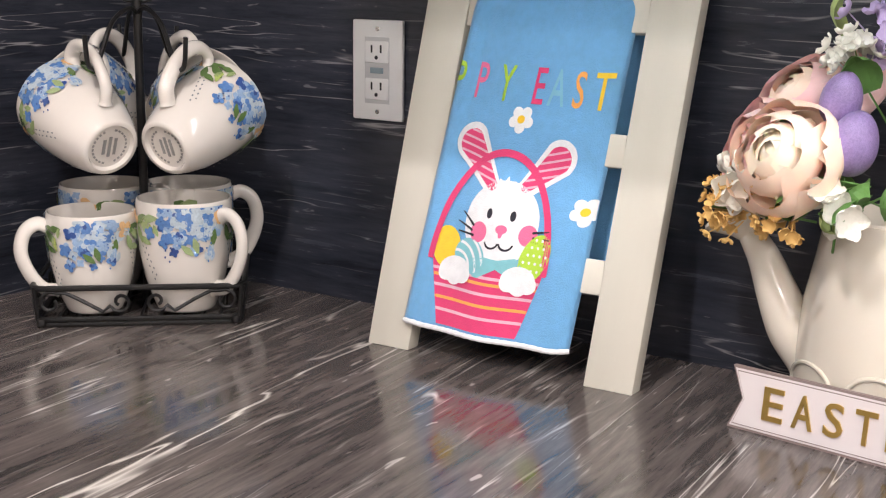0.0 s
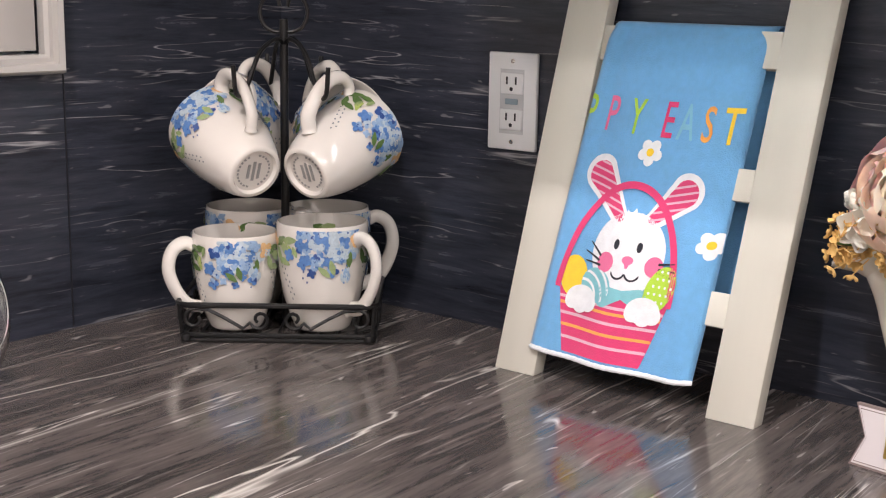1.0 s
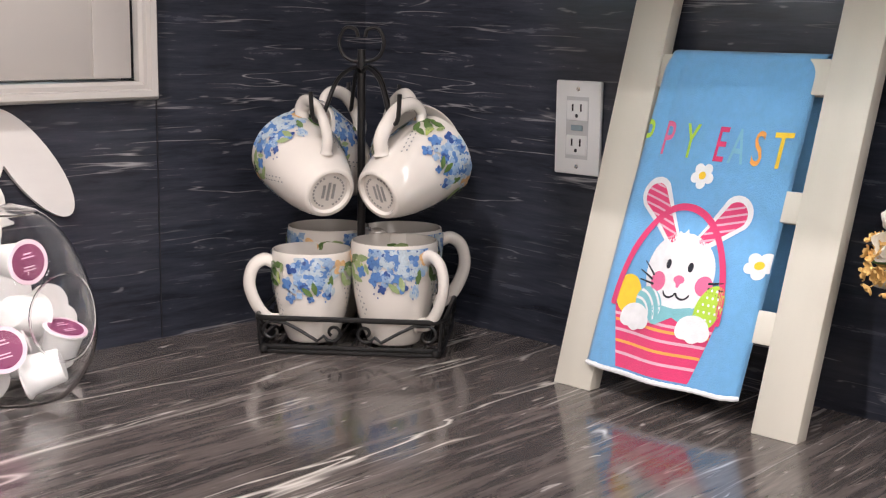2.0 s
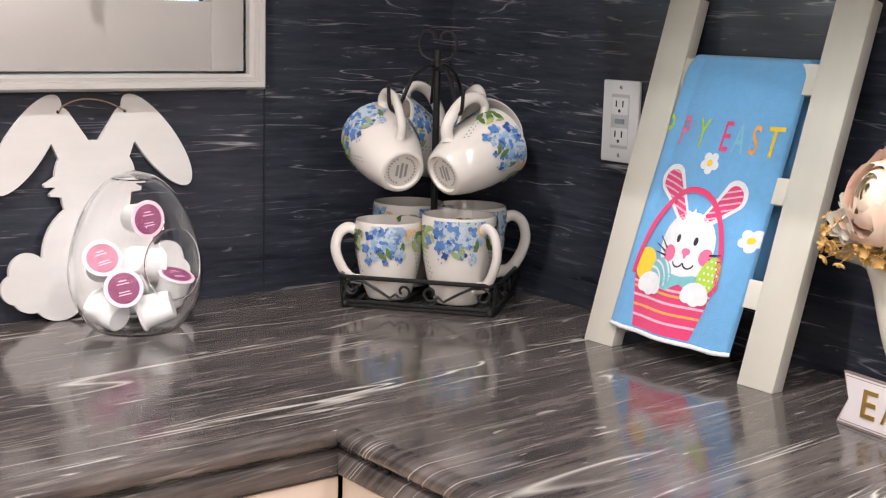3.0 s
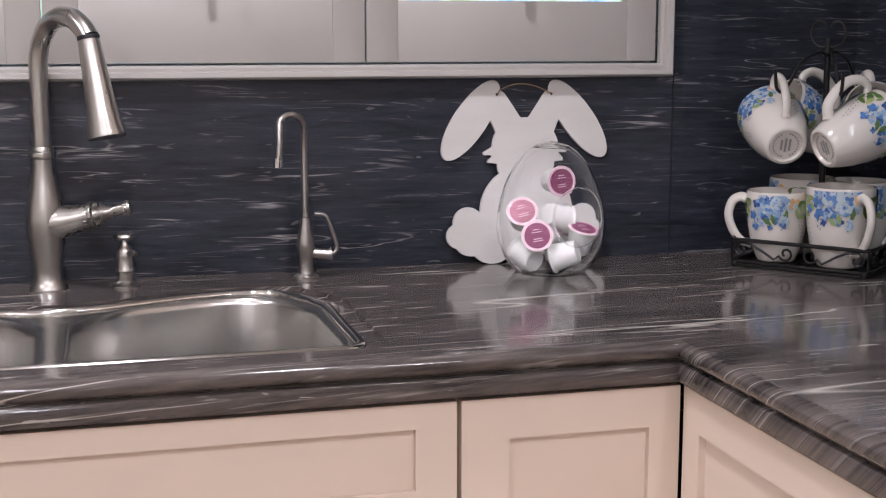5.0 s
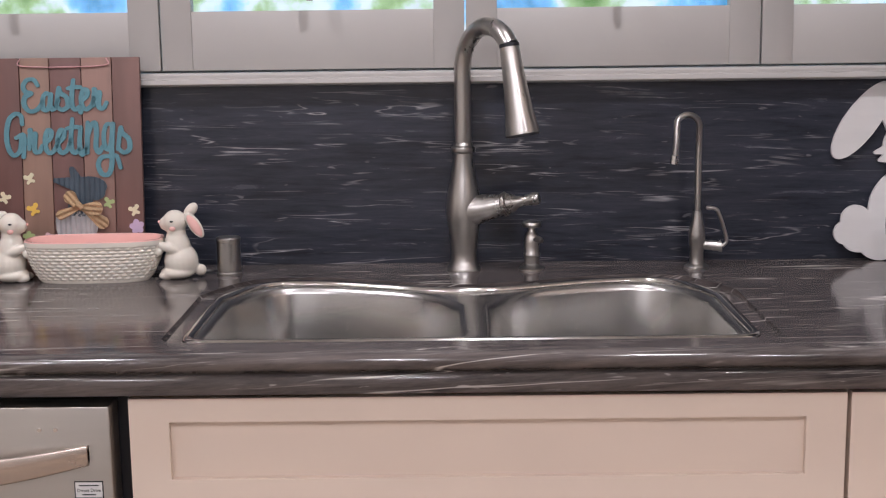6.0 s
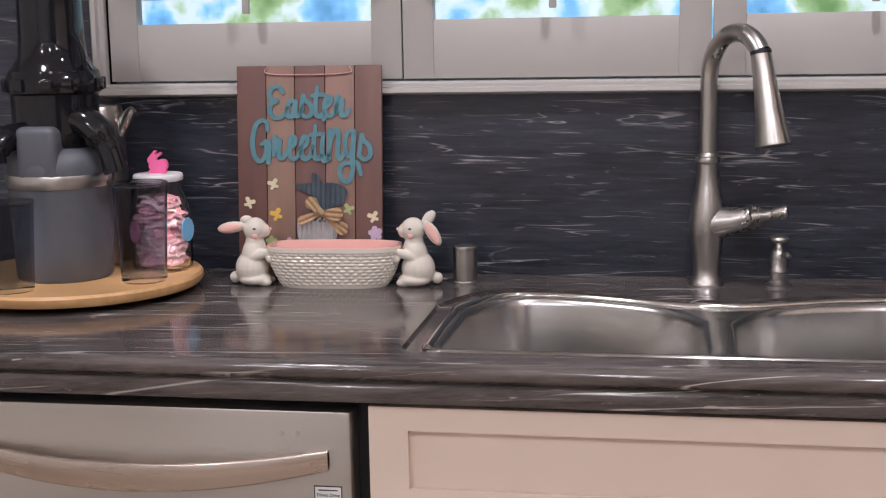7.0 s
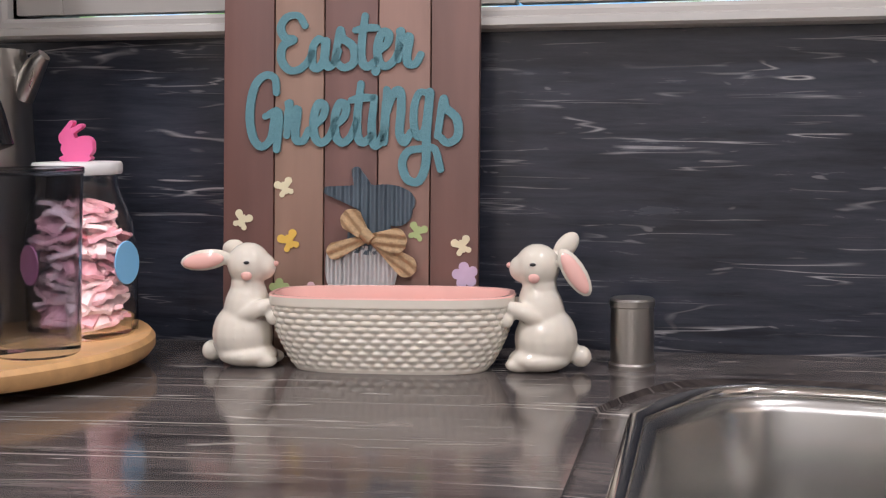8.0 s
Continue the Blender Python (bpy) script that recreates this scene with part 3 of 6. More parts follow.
# ---- tap, soap pump, filter tap, air gap ----
tap = thing("kitchen_tap", "brushed nickel gooseneck pull-down kitchen tap", "tap", pose(-1.402, -0.062, TOP, 0, 0, -52))
part("base_body", lathe([(0, 0), (0.029, 0), (0.029, 0.003), (0.0255, 0.008), (0.022, 0.016), (0.0215, 0.03), (0.0245, 0.06), (0.0285, 0.085), (0.0295, 0.105), (0.0270, 0.13), (0.0215, 0.155),
                         (0.0172, 0.18), (0.0165, 0.198), (0.020, 0.200), (0.021, 0.204), (0.020, 0.208), (0.0165, 0.210), (0.016, 0.214), (0.0145, 0.216), (0, 0.216)], 32), STEEL, tap)
pts = [(0, 0, 0.214), (0, 0, 0.30)]
R = 0.066
pts += [(R - R * math.cos(radians(a)), 0, 0.333 + 1.12 * R * math.sin(radians(a))) for a in range(0, 152, 8)]
part("gooseneck", tube(pts, [0.0142] * 2 + [0.0142 + 0.001 * k / 18 for k in range(len(pts) - 2)], 20), STEEL, tap)
ex, ez = pts[-1][0], pts[-1][2]
drx, drz = math.sin(radians(13)), -math.cos(radians(13))
turn = Matrix.Translation((ex, 0, ez)) @ Matrix.Rotation(radians(180 - 13), 4, "Y")
part("collar", lathe([(0.0158, -0.003), (0.0162, 0.0), (0.0158, 0.003), (0.0140, 0.003)], 24, m=turn), DARK, tap, "dark joint ring")
part("spray_head", lathe([(0.0152, 0.003), (0.0158, 0.006), (0.0170, 0.03), (0.0190, 0.066), (0.0222, 0.105), (0.0258, 0.132), (0.0272, 0.138), (0.0272, 0.143), (0.0250, 0.144), (0, 0.142)], 28, m=turn), STEEL, tap, "flared pull-down spray head")
side = Matrix.Translation((0.0, 0, 0.098)) @ Matrix.Rotation(radians(34), 4, "Z") @ Matrix.Rotation(radians(78), 4, "Y")
part("valve_arm", lathe([(0.0265, 0.0), (0.0262, 0.018), (0.0245, 0.032), (0.0215, 0.046), (0.0192, 0.060), (0.0183, 0.070), (0.0205, 0.072), (0.0205, 0.077), (0.018, 0.079), (0, 0.079)], 24, m=side), STEEL, tap)
part("lever", lathe([(0.0178, 0.0795), (0.0150, 0.088), (0.0095, 0.097), (0.0085, 0.108), (0.0100, 0.120), (0.0112, 0.129), (0.0090, 0.134), (0, 0.135)], 20, m=side), STEEL, tap)

soap = thing("soap_pump", "brushed nickel built-in soap dispenser pump", "soap dispenser", pose(-1.288, -0.070, TOP, 0, 0, -60))
part("pump_body", lathe([(0, 0), (0.022, 0), (0.022, 0.003), (0.016, 0.006), (0.0125, 0.010), (0.0125, 0.022), (0.0145, 0.024), (0.0145, 0.027), (0.0125, 0.030), (0.0135, 0.045), (0.0125, 0.056), (0.009, 0.062), (0.006, 0.066), (0.006, 0.074), (0, 0.074)], 24), STEEL, soap)
part("pump_head", lathe([(0.006, 0.072), (0.015, 0.073), (0.0168, 0.077), (0.0155, 0.081), (0.008, 0.0835), (0, 0.084)], 24), STEEL, soap)
part("spout", tube([(0.010, 0, 0.052), (0.024, 0, 0.055), (0.030, 0, 0.052)], [0.005, 0.0045, 0.004], 10), STEEL, soap)

filt = thing("filter_tap", "slim brushed nickel drinking water tap", "tap", pose(-1.010, -0.072, TOP))
part("base_body", lathe([(0, 0), (0.021, 0), (0.021, 0.003), (0.013, 0.008), (0.0115, 0.014), (0.0115, 0.034), (0.014, 0.045), (0.0135, 0.06), (0.0085, 0.085), (0.0072, 0.096), (0.006, 0.097), (0, 0.097)], 24), STEEL, filt)
pts = [(0, 0, 0.095), (0, 0, 0.20), (0, 0, 0.232)]
pts += [(-0.023 + 0.023 * math.cos(radians(a)), -0.004 - 0.03 * a / 180, 0.236 + 0.023 * math.sin(radians(a))) for a in range(10, 160, 15)]
pts += [(-0.043, -0.034, 0.215), (-0.0455, -0.036, 0.190)]
part("spout", tube(pts, 0.0052, 14), STEEL, filt)
part("nozzle", tube([(-0.0455, -0.036, 0.194), (-0.0465, -0.0365, 0.180)], 0.0072, 14), CHROME, filt)
part("valve_arm", tube([(0.008, 0, 0.040), (0.034, -0.004, 0.037), (0.040, -0.004, 0.0375)], [0.0085, 0.0085, 0.0105], 16), STEEL, filt)
part("lever", tube(curve([(0.042, -0.004, 0.037), (0.049, -0.004, 0.046), (0.044, -0.004, 0.068), (0.036, -0.004, 0.090), (0.030, -0.004, 0.100), (0.014, -0.004, 0.103)]), 0.0032, 10), STEEL, filt)

gap = thing("air_gap_cap", "brushed steel cylinder air gap cap", "sink fitting", pose(-1.797, -0.088, TOP))
part("cap", lathe([(0, 0), (0.0215, 0), (0.0215, 0.004), (0.0195, 0.006), (0.0195, 0.056), (0.0205, 0.057), (0.0205, 0.062), (0.0185, 0.064), (0, 0.064)], 32), STEEL, gap)

# ---- wall outlet ----
outlet = thing("wall_outlet", "white double power outlet on the stone wall", "outlet", pose(-0.0005, -0.401, 1.193, 90, 0, -90))
part("cover_plate", box(-0.0355, 0.0355, -0.058, 0.058, 0, 0.006, 0.002), OUTLET_WHITE, outlet)
for sz in (1, -1):
    sock = part("socket", box(-0.0165, 0.0165, sz * 0.0215 - 0.0125, sz * 0.0215 + 0.0125, 0.004, 0.0078, 0.0015), OUTLET_WHITE, outlet)
    for sx in (-0.0065, 0.0065):
        part("slot", box(sx - 0.0012, sx + 0.0012, sz * 0.0215 - 0.001, sz * 0.0215 + 0.008, 0.0075, 0.0081), DARK, sock, "", 0)
    part("slot", lathe([(0, 0.0004), (0.0024, 0.0004), (0.0024, 0)], 12, m=Matrix.Translation((0, sz * 0.0215 - 0.0065, 0.0077))), DARK, sock, "", 0)
    part("screw", lathe([(0, 0.0012), (0.0022, 0.001), (0.003, 0)], 12, m=Matrix.Translation((0, sz * 0.048, 0.0059))), CHROME, outlet)
part("reset_button", box(-0.009, 0.009, -0.0035, 0.0035, 0.005, 0.0076, 0.0006), material("grey_blue_button", (0.25, 0.32, 0.36), 0.4), outlet, "grey-blue reset buttons")
part("groove", box(-0.0175, 0.0175, -0.0385, 0.0385, 0.0052, 0.0062), material("outlet_recess", (0.55, 0.55, 0.56), 0.4), outlet, "", 0)

# ---- mugs ----
PETAL_INK = {n: material(n + "_glaze_paint", c, 0.12, vary=0.25, scale=500, coat=0.6) for n, c in (
    ("navy", (0.04, 0.08, 0.25)), ("blue", (0.10, 0.21, 0.47)), ("sky", (0.28, 0.40, 0.58)), ("mist", (0.46, 0.54, 0.60)), ("leaf_green", (0.10, 0.17, 0.05)),
    ("sage_green", (0.30, 0.38, 0.17)), ("lime_green", (0.42, 0.50, 0.14)), ("peach", (0.68, 0.42, 0.20)), ("slate", (0.14, 0.17, 0.20)))}
MUG_SIDE = [(0.030, 0.002), (0.0345, 0.012), (0.0405, 0.030), (0.0450, 0.052), (0.0475, 0.074), (0.0482, 0.090), (0.0478, 0.101)]


def mug_point(u, z, lift):
    """A place on the outside of the mug: u metres round it, z up."""
    z = min(0.1005, max(0.004, z))
    for (r0, z0), (r1, z1) in zip(MUG_SIDE, MUG_SIDE[1:]):
        if z <= z1:
            break
    r = r0 + (r1 - r0) * (z - z0) / (z1 - z0) + lift
    a = u / 0.0465
    return Vector((r * math.cos(a), r * math.sin(a), z))


def paint_flowers(body):
    """Painted blossoms, leaves and sprigs round the upper half of the mug, one mesh a colour."""
    rng = random.Random(23)
    coats = {n: bmesh.new() for n in PETAL_INK}
    serial = [0]

    def petal(colour, u, z, length, width, turn_, pointed=False):
        serial[0] += 1
        bm = coats[colour]
        n = 8
        c, s_ = math.cos(turn_), math.sin(turn_)
        lift = 0.00035 + 0.0000022 * serial[0]
        pts = []
        for k in range(n):
            a = 2 * math.pi * k / n
            x, y = length / 2 * math.cos(a), width / 2 * math.sin(a)
            if pointed:
                y *= 1 - 0.55 * abs(math.cos(a)) ** 2
            pts.append(bm.verts.new(mug_point(u + c * x - s_ * y, z + s_ * x + c * y, lift)))
        mid_ = bm.verts.new(mug_point(u, z, lift))
        for k in range(n):
            bm.faces.new((mid_, pts[k], pts[(k + 1) % n]))

    def blossom(u, z, size, tones):
        colour, turn_ = rng.choice(tones), rng.uniform(0, 1.6)
        for q in range(4):
            a = turn_ + q * math.pi / 2
            petal(colour if rng.random() < 0.8 else rng.choice(tones), u + size * 0.45 * math.cos(a), z + size * 0.45 * math.sin(a), size * 0.95, size * 0.78, a)
        if rng.random() < 0.35:
            petal("navy", u, z, size * 0.25, size * 0.25, 0)

    def cluster(u0, z0, wide, high, count, tones):
        for _ in range(count):
            blossom(u0 + rng.gauss(0, wide), min(0.0985, z0 + rng.gauss(0, high)), rng.uniform(0.0050, 0.0085), tones)

    def leaf_(u, z, length, turn_, tones=("leaf_green", "sage_green")):
        petal(rng.choice(tones), u, z, length, length * 0.42, turn_, True)

    def sprig(u, z, turn_, count, tone="slate"):
        for k in range(count):
            d = 0.0032 * k
            side_ = 0.0024 * (1 if k % 2 else -1)
            petal(tone, u + math.cos(turn_) * d - math.sin(turn_) * side_, z + math.sin(turn_) * d + math.cos(turn_) * side_, 0.0024, 0.0018, turn_)
    blue_tones, pale_tones = ("navy", "blue", "blue", "sky", "sky", "mist"), ("blue", "sky", "mist", "mist")
    for q in range(3):
        u = -0.14 + 0.0975 * q
        cluster(u, 0.080, 0.0125, 0.0120, 44, blue_tones)
        cluster(u + 0.019, 0.086, 0.0100, 0.0085, 24, pale_tones)
        for k in range(3):
            petal("peach", u + 0.043 + rng.uniform(-0.008, 0.008), 0.090 + rng.uniform(-0.007, 0.006), 0.010, 0.008, rng.uniform(0, 3))
        for du, dz, ln, tt in ((0.052, 0.088, 0.015, 0.5), (0.060, 0.081, 0.017, -0.6), (0.050, 0.074, 0.014, -1.2), (0.066, 0.090, 0.014, 0.1), (0.058, 0.069, 0.013, -0.3), (0.014, 0.066, 0.012, -1.3), (0.006, 0.062, 0.012, -0.7), (0.032, 0.072, 0.013, -1.7)):
            leaf_(u + du, dz, ln * 1.35, tt)
        for k in range(4):
            leaf_(u + 0.068 + rng.uniform(-0.006, 0.006), 0.078 + rng.uniform(-0.012, 0.012), 0.012, rng.uniform(-1.9, -1.0), ("lime_green", "sage_green"))
        sprig(u + 0.055, 0.064, -1.2, 11)
        sprig(u - 0.012, 0.068, -1.7, 6, "navy")
        sprig(u + 0.026, 0.070, -1.4, 7, "blue")
        for k in range(5):
            petal("sky" if k % 2 else "mist", u + 0.030 + rng.uniform(-0.006, 0.006), 0.062 + rng.uniform(-0.007, 0.006), 0.011, 0.0055, rng.uniform(-2.0, -1.1), True)
    for n, bm in coats.items():
        tagged(part("flower_print", bm, PETAL_INK[n], body, "glazed floral painting", 60), kind="stuff")


MUG_GLAZE = material("cream_white_glaze", (0.71, 0.665, 0.61), 0.10, vary=0.02, scale=10, coat=0.7)
STAMP = material("grey_stamp_ink", (0.28, 0.27, 0.26), 0.4)


def build_mug():
    mug = thing("floral_mug", "white ceramic mug painted with blue hydrangea flowers", "mug", pose(0, 0, 0), "floral mugs on the rack")
    body = part("mug_body", lathe([(0, 0.004), (0.023, 0.004), (0.025, 0.0), (0.0285, 0.0), (0.030, 0.002), (0.0345, 0.012), (0.0405, 0.030), (0.0450, 0.052), (0.0475, 0.074), (0.0482, 0.090), (0.0478, 0.101), (0.0470, 0.1035),
                                    (0.0455, 0.1035), (0.0446, 0.101), (0.0446, 0.088), (0.0440, 0.072), (0.0415, 0.052), (0.037, 0.030), (0.030, 0.013), (0.022, 0.008), (0, 0.008)], 48), MUG_GLAZE, mug, "", 60)
    paint_flowers(body)
    arc = curve([(0.0445, 0, 0.088), (0.057, 0, 0.0925), (0.070, 0, 0.084), (0.0745, 0, 0.064), (0.067, 0, 0.042), (0.054, 0, 0.026), (0.0375, 0, 0.022)], 6)
    part("handle", tube(arc, [0.0072] + [0.0060] * (len(arc) - 2) + [0.0072], 12, flat=1.35), MUG_GLAZE, mug, "plain white loop handle", 60)
    bm = bmesh.new()
    for k in range(26):
        if k % 13 in (0, 12):
            continue
        a = 2 * math.pi * k / 26
        box(0.0172, 0.0192, -0.0012, 0.0012, 0.0032, 0.0038, bm=bm)
        bmesh.ops.rotate(bm, cent=(0, 0, 0), matrix=Matrix.Rotation(a, 3, "Z"), verts=bm.verts[-8:])
    for k, (w, z) in enumerate(((0.009, 0.006), (0.011, 0.0), (0.008, -0.006))):
        box(-w, w, z - 0.0016, z + 0.0016, 0.0032, 0.0038, bm=bm)
    part("base_stamp", bm, STAMP, body, "faint grey printed maker's stamp", 0)
    return mug


RACK = pose(-0.160, -0.172, TOP, 0, 0, -50.2)


def basis(axis, up):
    """A turn whose z is axis and whose x is as near to up as it can be."""
    z = Vector(axis).normalized()
    x = Vector(up)
    x = (x - z * x.dot(z)).normalized()
    y = z.cross(x)
    return Matrix((x, y, z)).transposed().to_4x4()


first = build_mug()
standing = [(-0.0545, -0.0515, 198), (0.0500, -0.0515, -38), (-0.052, 0.052, 20), (0.046, 0.052, 8)]
for k, (u, v, turn_) in enumerate(standing):
    m = RACK @ pose(u, v, 0.0105, 0, 0, turn_) @ Matrix.Diagonal((1.07, 1.07, 1.12, 1))
    if k == 0:
        first.matrix_world = m
    else:
        copy_thing(first, m)
hung = [(-0.051, -0.074, 1.135, (-0.56, 0.74, 0.37)), (0.065, -0.064, 1.133, (0.56, 0.74, 0.37)),
        (-0.046, 0.056, 1.140, (-0.52, -0.70, 0.49)), (0.048, 0.056, 1.138, (0.52, -0.70, 0.49))]
for u, v, z, axis in hung:
    axis_v = Vector(axis).normalized()
    m = RACK @ Matrix.Translation((u, v, z - TOP)) @ basis(axis_v, (0, 0, 1)) @ Matrix.Scale(1.03, 4) @ Matrix.Translation((0, 0, -0.052))
    tagged(copy_thing(first, m), "white floral mug hanging by its handle from a hook")

# ---- mug rack ----
rack = thing("mug_rack", "black wrought iron mug rack with scrolls and hooks", "mug rack", RACK)
hw, hd, w = 0.114, 0.097, 0.0028


def ring_rect(z, x, y, r=0.016):
    pts = []
    for cx, cy, a0 in ((x - r, y - r, 0), (-x + r, y - r, 90), (-x + r, -y + r, 180), (x - r, -y + r, 270)):
        for k in range(5):
            a = radians(a0 + 90 * k / 4)
            pts.append((cx + r * math.cos(a), cy + r * math.sin(a), z))
    return pts


part("top_rail", tube(ring_rect(0.046, hw + 0.004, hd + 0.004), 0.0034, 8, closed=True), IRON, rack)
part("bottom_rail", tube(ring_rect(0.009, hw, hd), 0.0030, 8, closed=True), IRON, rack)
part("lower_rail", tube(ring_rect(0.003, hw, hd), 0.0026, 8, closed=True), IRON, rack)
for k in range(9):
    x = -hw + 2 * hw * (k + 1) / 10
    part("base_wire", tube([(x, -hd, 0.0075), (x, hd, 0.0075)], 0.0016, 6), IRON, rack)


def scroll(sx, half, y, turned):
    """One S of the side: a long slope with a curl at each end."""
    pts = []
    for k in range(14):
        a = radians(-60 + 400 * k / 13)
        r = 0.004 + 0.0085 * k / 13
        pts.append((0.020 + r * math.cos(a), 0.029 + r * math.sin(a)))
    pts = pts + [(0.040, 0.018), (0.062, 0.031), (0.080, 0.040)]
    end = []
    for k in range(12):
        a = radians(120 - 330 * k / 11)
        r = 0.0135 - 0.008 * k / 11
        end.append((half - 0.017 + r * math.cos(a), 0.029 + r * math.sin(a)))
    pts = pts + end
    p3 = [(sx * x, y, z) for x, z in pts]
    return [Matrix.Rotation(turned, 3, "Z") @ Vector(p) for p in p3]


for sx in (1, -1):
    for turned, half, y in ((0, hw, -hd - 0.002), (math.pi, hw, -hd - 0.002), (math.pi / 2, hd, -hw - 0.002), (-math.pi / 2, hd, -hw - 0.002)):
        part("scroll", tube(scroll(sx, half, y, turned), 0.0021, 6), IRON, rack)
for sx in (1, -1):
    for sy in (1, -1):
        part("foot", lathe([(0, -0.005), (0.0045, -0.003), (0.006, 0.001), (0.0045, 0.005), (0, 0.007)], 12, m=Matrix.Translation((sx * (hw - 0.006), sy * hd, 0.005))), IRON, rack)
        part("corner_post", tube([(sx * (hw - 0.002), sy * (hd - 0.002), 0.003), (sx * (hw + 0.001), sy * (hd + 0.001), 0.047)], 0.0024, 6), IRON, rack)
part("pole", tube([(0, 0, 0.006), (0, 0, 0.375)], 0.0052, 12), IRON, rack)
for sx in (1, -1):
    arc = curve([(0, 0, 0.372), (sx * 0.006, 0, 0.360), (sx * 0.022, 0, 0.366), (sx * 0.0285, 0, 0.384), (sx * 0.021, 0, 0.401), (sx * 0.008, 0, 0.400), (sx * 0.0045, 0, 0.390)], 6)
    part("finial_scroll", tube(arc, 0.0024, 8), IRON, rack)
for u, v, z, axis in hung:
    # each arm bows out from the pole, dips through the mug's handle and turns up at its tip
    turned_up = basis(Vector(axis).normalized(), (0, 0, 1)) @ Vector((1, 0, 0))
    eye_ = Vector((u, v, z - TOP)) + turned_up * 0.0665
    d = Vector((eye_.x, eye_.y, 0)).normalized()
    reach, zt = Vector((eye_.x, eye_.y, 0)).length, eye_.z + 0.004
    arm = curve([(0, 0, 0.345), d * 0.020 + Vector((0, 0, 0.352)), d * (reach * 0.60) + Vector((0, 0, 0.338)), d * (reach * 0.86) + Vector((0, 0, zt + 0.016)),
                 d * (reach + 0.002) + Vector((0, 0, zt)), d * (reach + 0.017) + Vector((0, 0, zt + 0.006)), d * (reach + 0.022) + Vector((0, 0, zt + 0.036))], 7)
    part("hook", tube(arm, 0.0028, 8), IRON, rack)

# ---- ladder ----
LEAN = radians(14.7)
ladder = thing("decorative_ladder", "small cream-painted wooden ladder leaning on the stone wall", "ladder", pose(-0.139, -0.6415, TOP) @ Matrix.Rotation(LEAN, 4, "Y"))
for y0, y1 in ((0.1040, 0.1570), (-0.1585, -0.1055)):
    bm = box(0, 0.019, y0, y1, -0.0, 0.471, 0.0015)
    for v in bm.verts:
        v.co.y -= 0.013 * v.co.z / 0.471
        if v.co.z < 0.01:
            v.co.z += math.tan(LEAN) * v.co.x
    part("rail", bm, LADDER_PAINT, ladder)
for z0, z1 in ((0.354, 0.392), (0.219, 0.252), (0.091, 0.126)):
    side_shift = 0.013 * z0 / 0.471
    part("rung", box(0.003, 0.016, -0.1053 - side_shift, 0.1038 - side_shift, z0, z1, 0.001), LADDER_PAINT, ladder)

# ---- towel with its printed picture ----
def cloth(colour, name, fuzz=0.5):
    m = material(name, colour, 0.85, vary=0.10, scale=120, bump=fuzz, bump_scale=650, sheen=0.3)
    return m


BLUE, WHITE_C, PINK = cloth((0.16, 0.40, 0.70), "blue_towel_cloth"), cloth((0.80, 0.80, 0.82), "white_print", 0.3), cloth((0.70, 0.05, 0.17), "crimson_print", 0.3)
ROSE, LIME, YELLOW, ORANGE, TEAL, BLACKC, LILAC = (cloth(c, n, 0.3) for c, n in (
    ((0.78, 0.16, 0.32), "rose_print"), ((0.45, 0.68, 0.05), "lime_print"), ((0.85, 0.58, 0.03), "yellow_print"), ((0.88, 0.38, 0.08), "orange_print"),
    ((0.22, 0.52, 0.58), "teal_print"), ((0.02, 0.02, 0.03), "black_print"), ((0.75, 0.45, 0.55), "pale_rose_print")))
PALE_BLUE = cloth((0.22, 0.50, 0.66), "pale_blue_print", 0.3)
TW, TH = 0.189, 0.343
towel = thing("tea_towel", "blue terry tea towel with an egg basket print", "towel")


def towel_at(s, t_, lift=0.0):
    """A point of the towel's front: s across, t_ down from the fold."""
    z = 1.286 - TH * t_ - 0.004 * s * t_
    y = -0.561 + 0.031 * t_ - s * (0.184 + 0.0105 * t_)
    front = -0.139 + (z - TOP) * math.tan(LEAN)
    wave = 0.0030 * math.sin(7 * s + 1.4 * t_) * (0.3 + t_) + 0.0016 * math.sin(15 * s - 3 * t_) + 0.0022 * math.exp(-((s - 0.12 + 0.05 * t_) / 0.03) ** 2)
    edge = 0.013 * max(0.0, (s - 0.88) / 0.12) ** 2 + 0.004 * max(0.0, (0.08 - s) / 0.08) ** 2
    x = front - 0.0075 - 0.004 * t_ + wave + edge + 0.012 * max(0.0, 1 - t_ / 0.05) ** 2 * 0.6
    return Vector((x - lift, y, z))


bm = bmesh.new()
ns, nt = 40, 60
grid = [[bm.verts.new(towel_at(i / ns, j / nt)) for i in range(ns + 1)] for j in range(nt + 1)]
# the fold over the rung and the hanging back layer
for j in range(1, 34):
    row = []
    for i in range(ns + 1):
        p = towel_at(i / ns, 0)
        if j < 7:
            a = radians(180 * j / 6)
            q = Vector((p.x + 0.0115 * (1 - math.cos(a)), p.y, p.z + 0.006 * math.sin(a)))
        else:
            d = (j - 6) / 27 * 0.29
            q = Vector((p.x + 0.023 + 0.002 * math.sin(9 * i / ns) - d * 0.20, p.y - 0.010 * d / 0.29, p.z - d))
        row.append(bm.verts.new(q))
    grid.insert(0, row)
for a, b in zip(grid, grid[1:]):
    for k in range(ns):
        bm.faces.new((a[k], a[k + 1], b[k + 1], b[k]))
ob = part("cloth", bm, BLUE, towel, "", 0)
ob.data.polygons.foreach_set("use_smooth", [True] * len(ob.data.polygons))
thick = ob.modifiers.new("thickness", "SOLIDIFY")
thick.thickness, thick.offset = 0.0022, 0.0
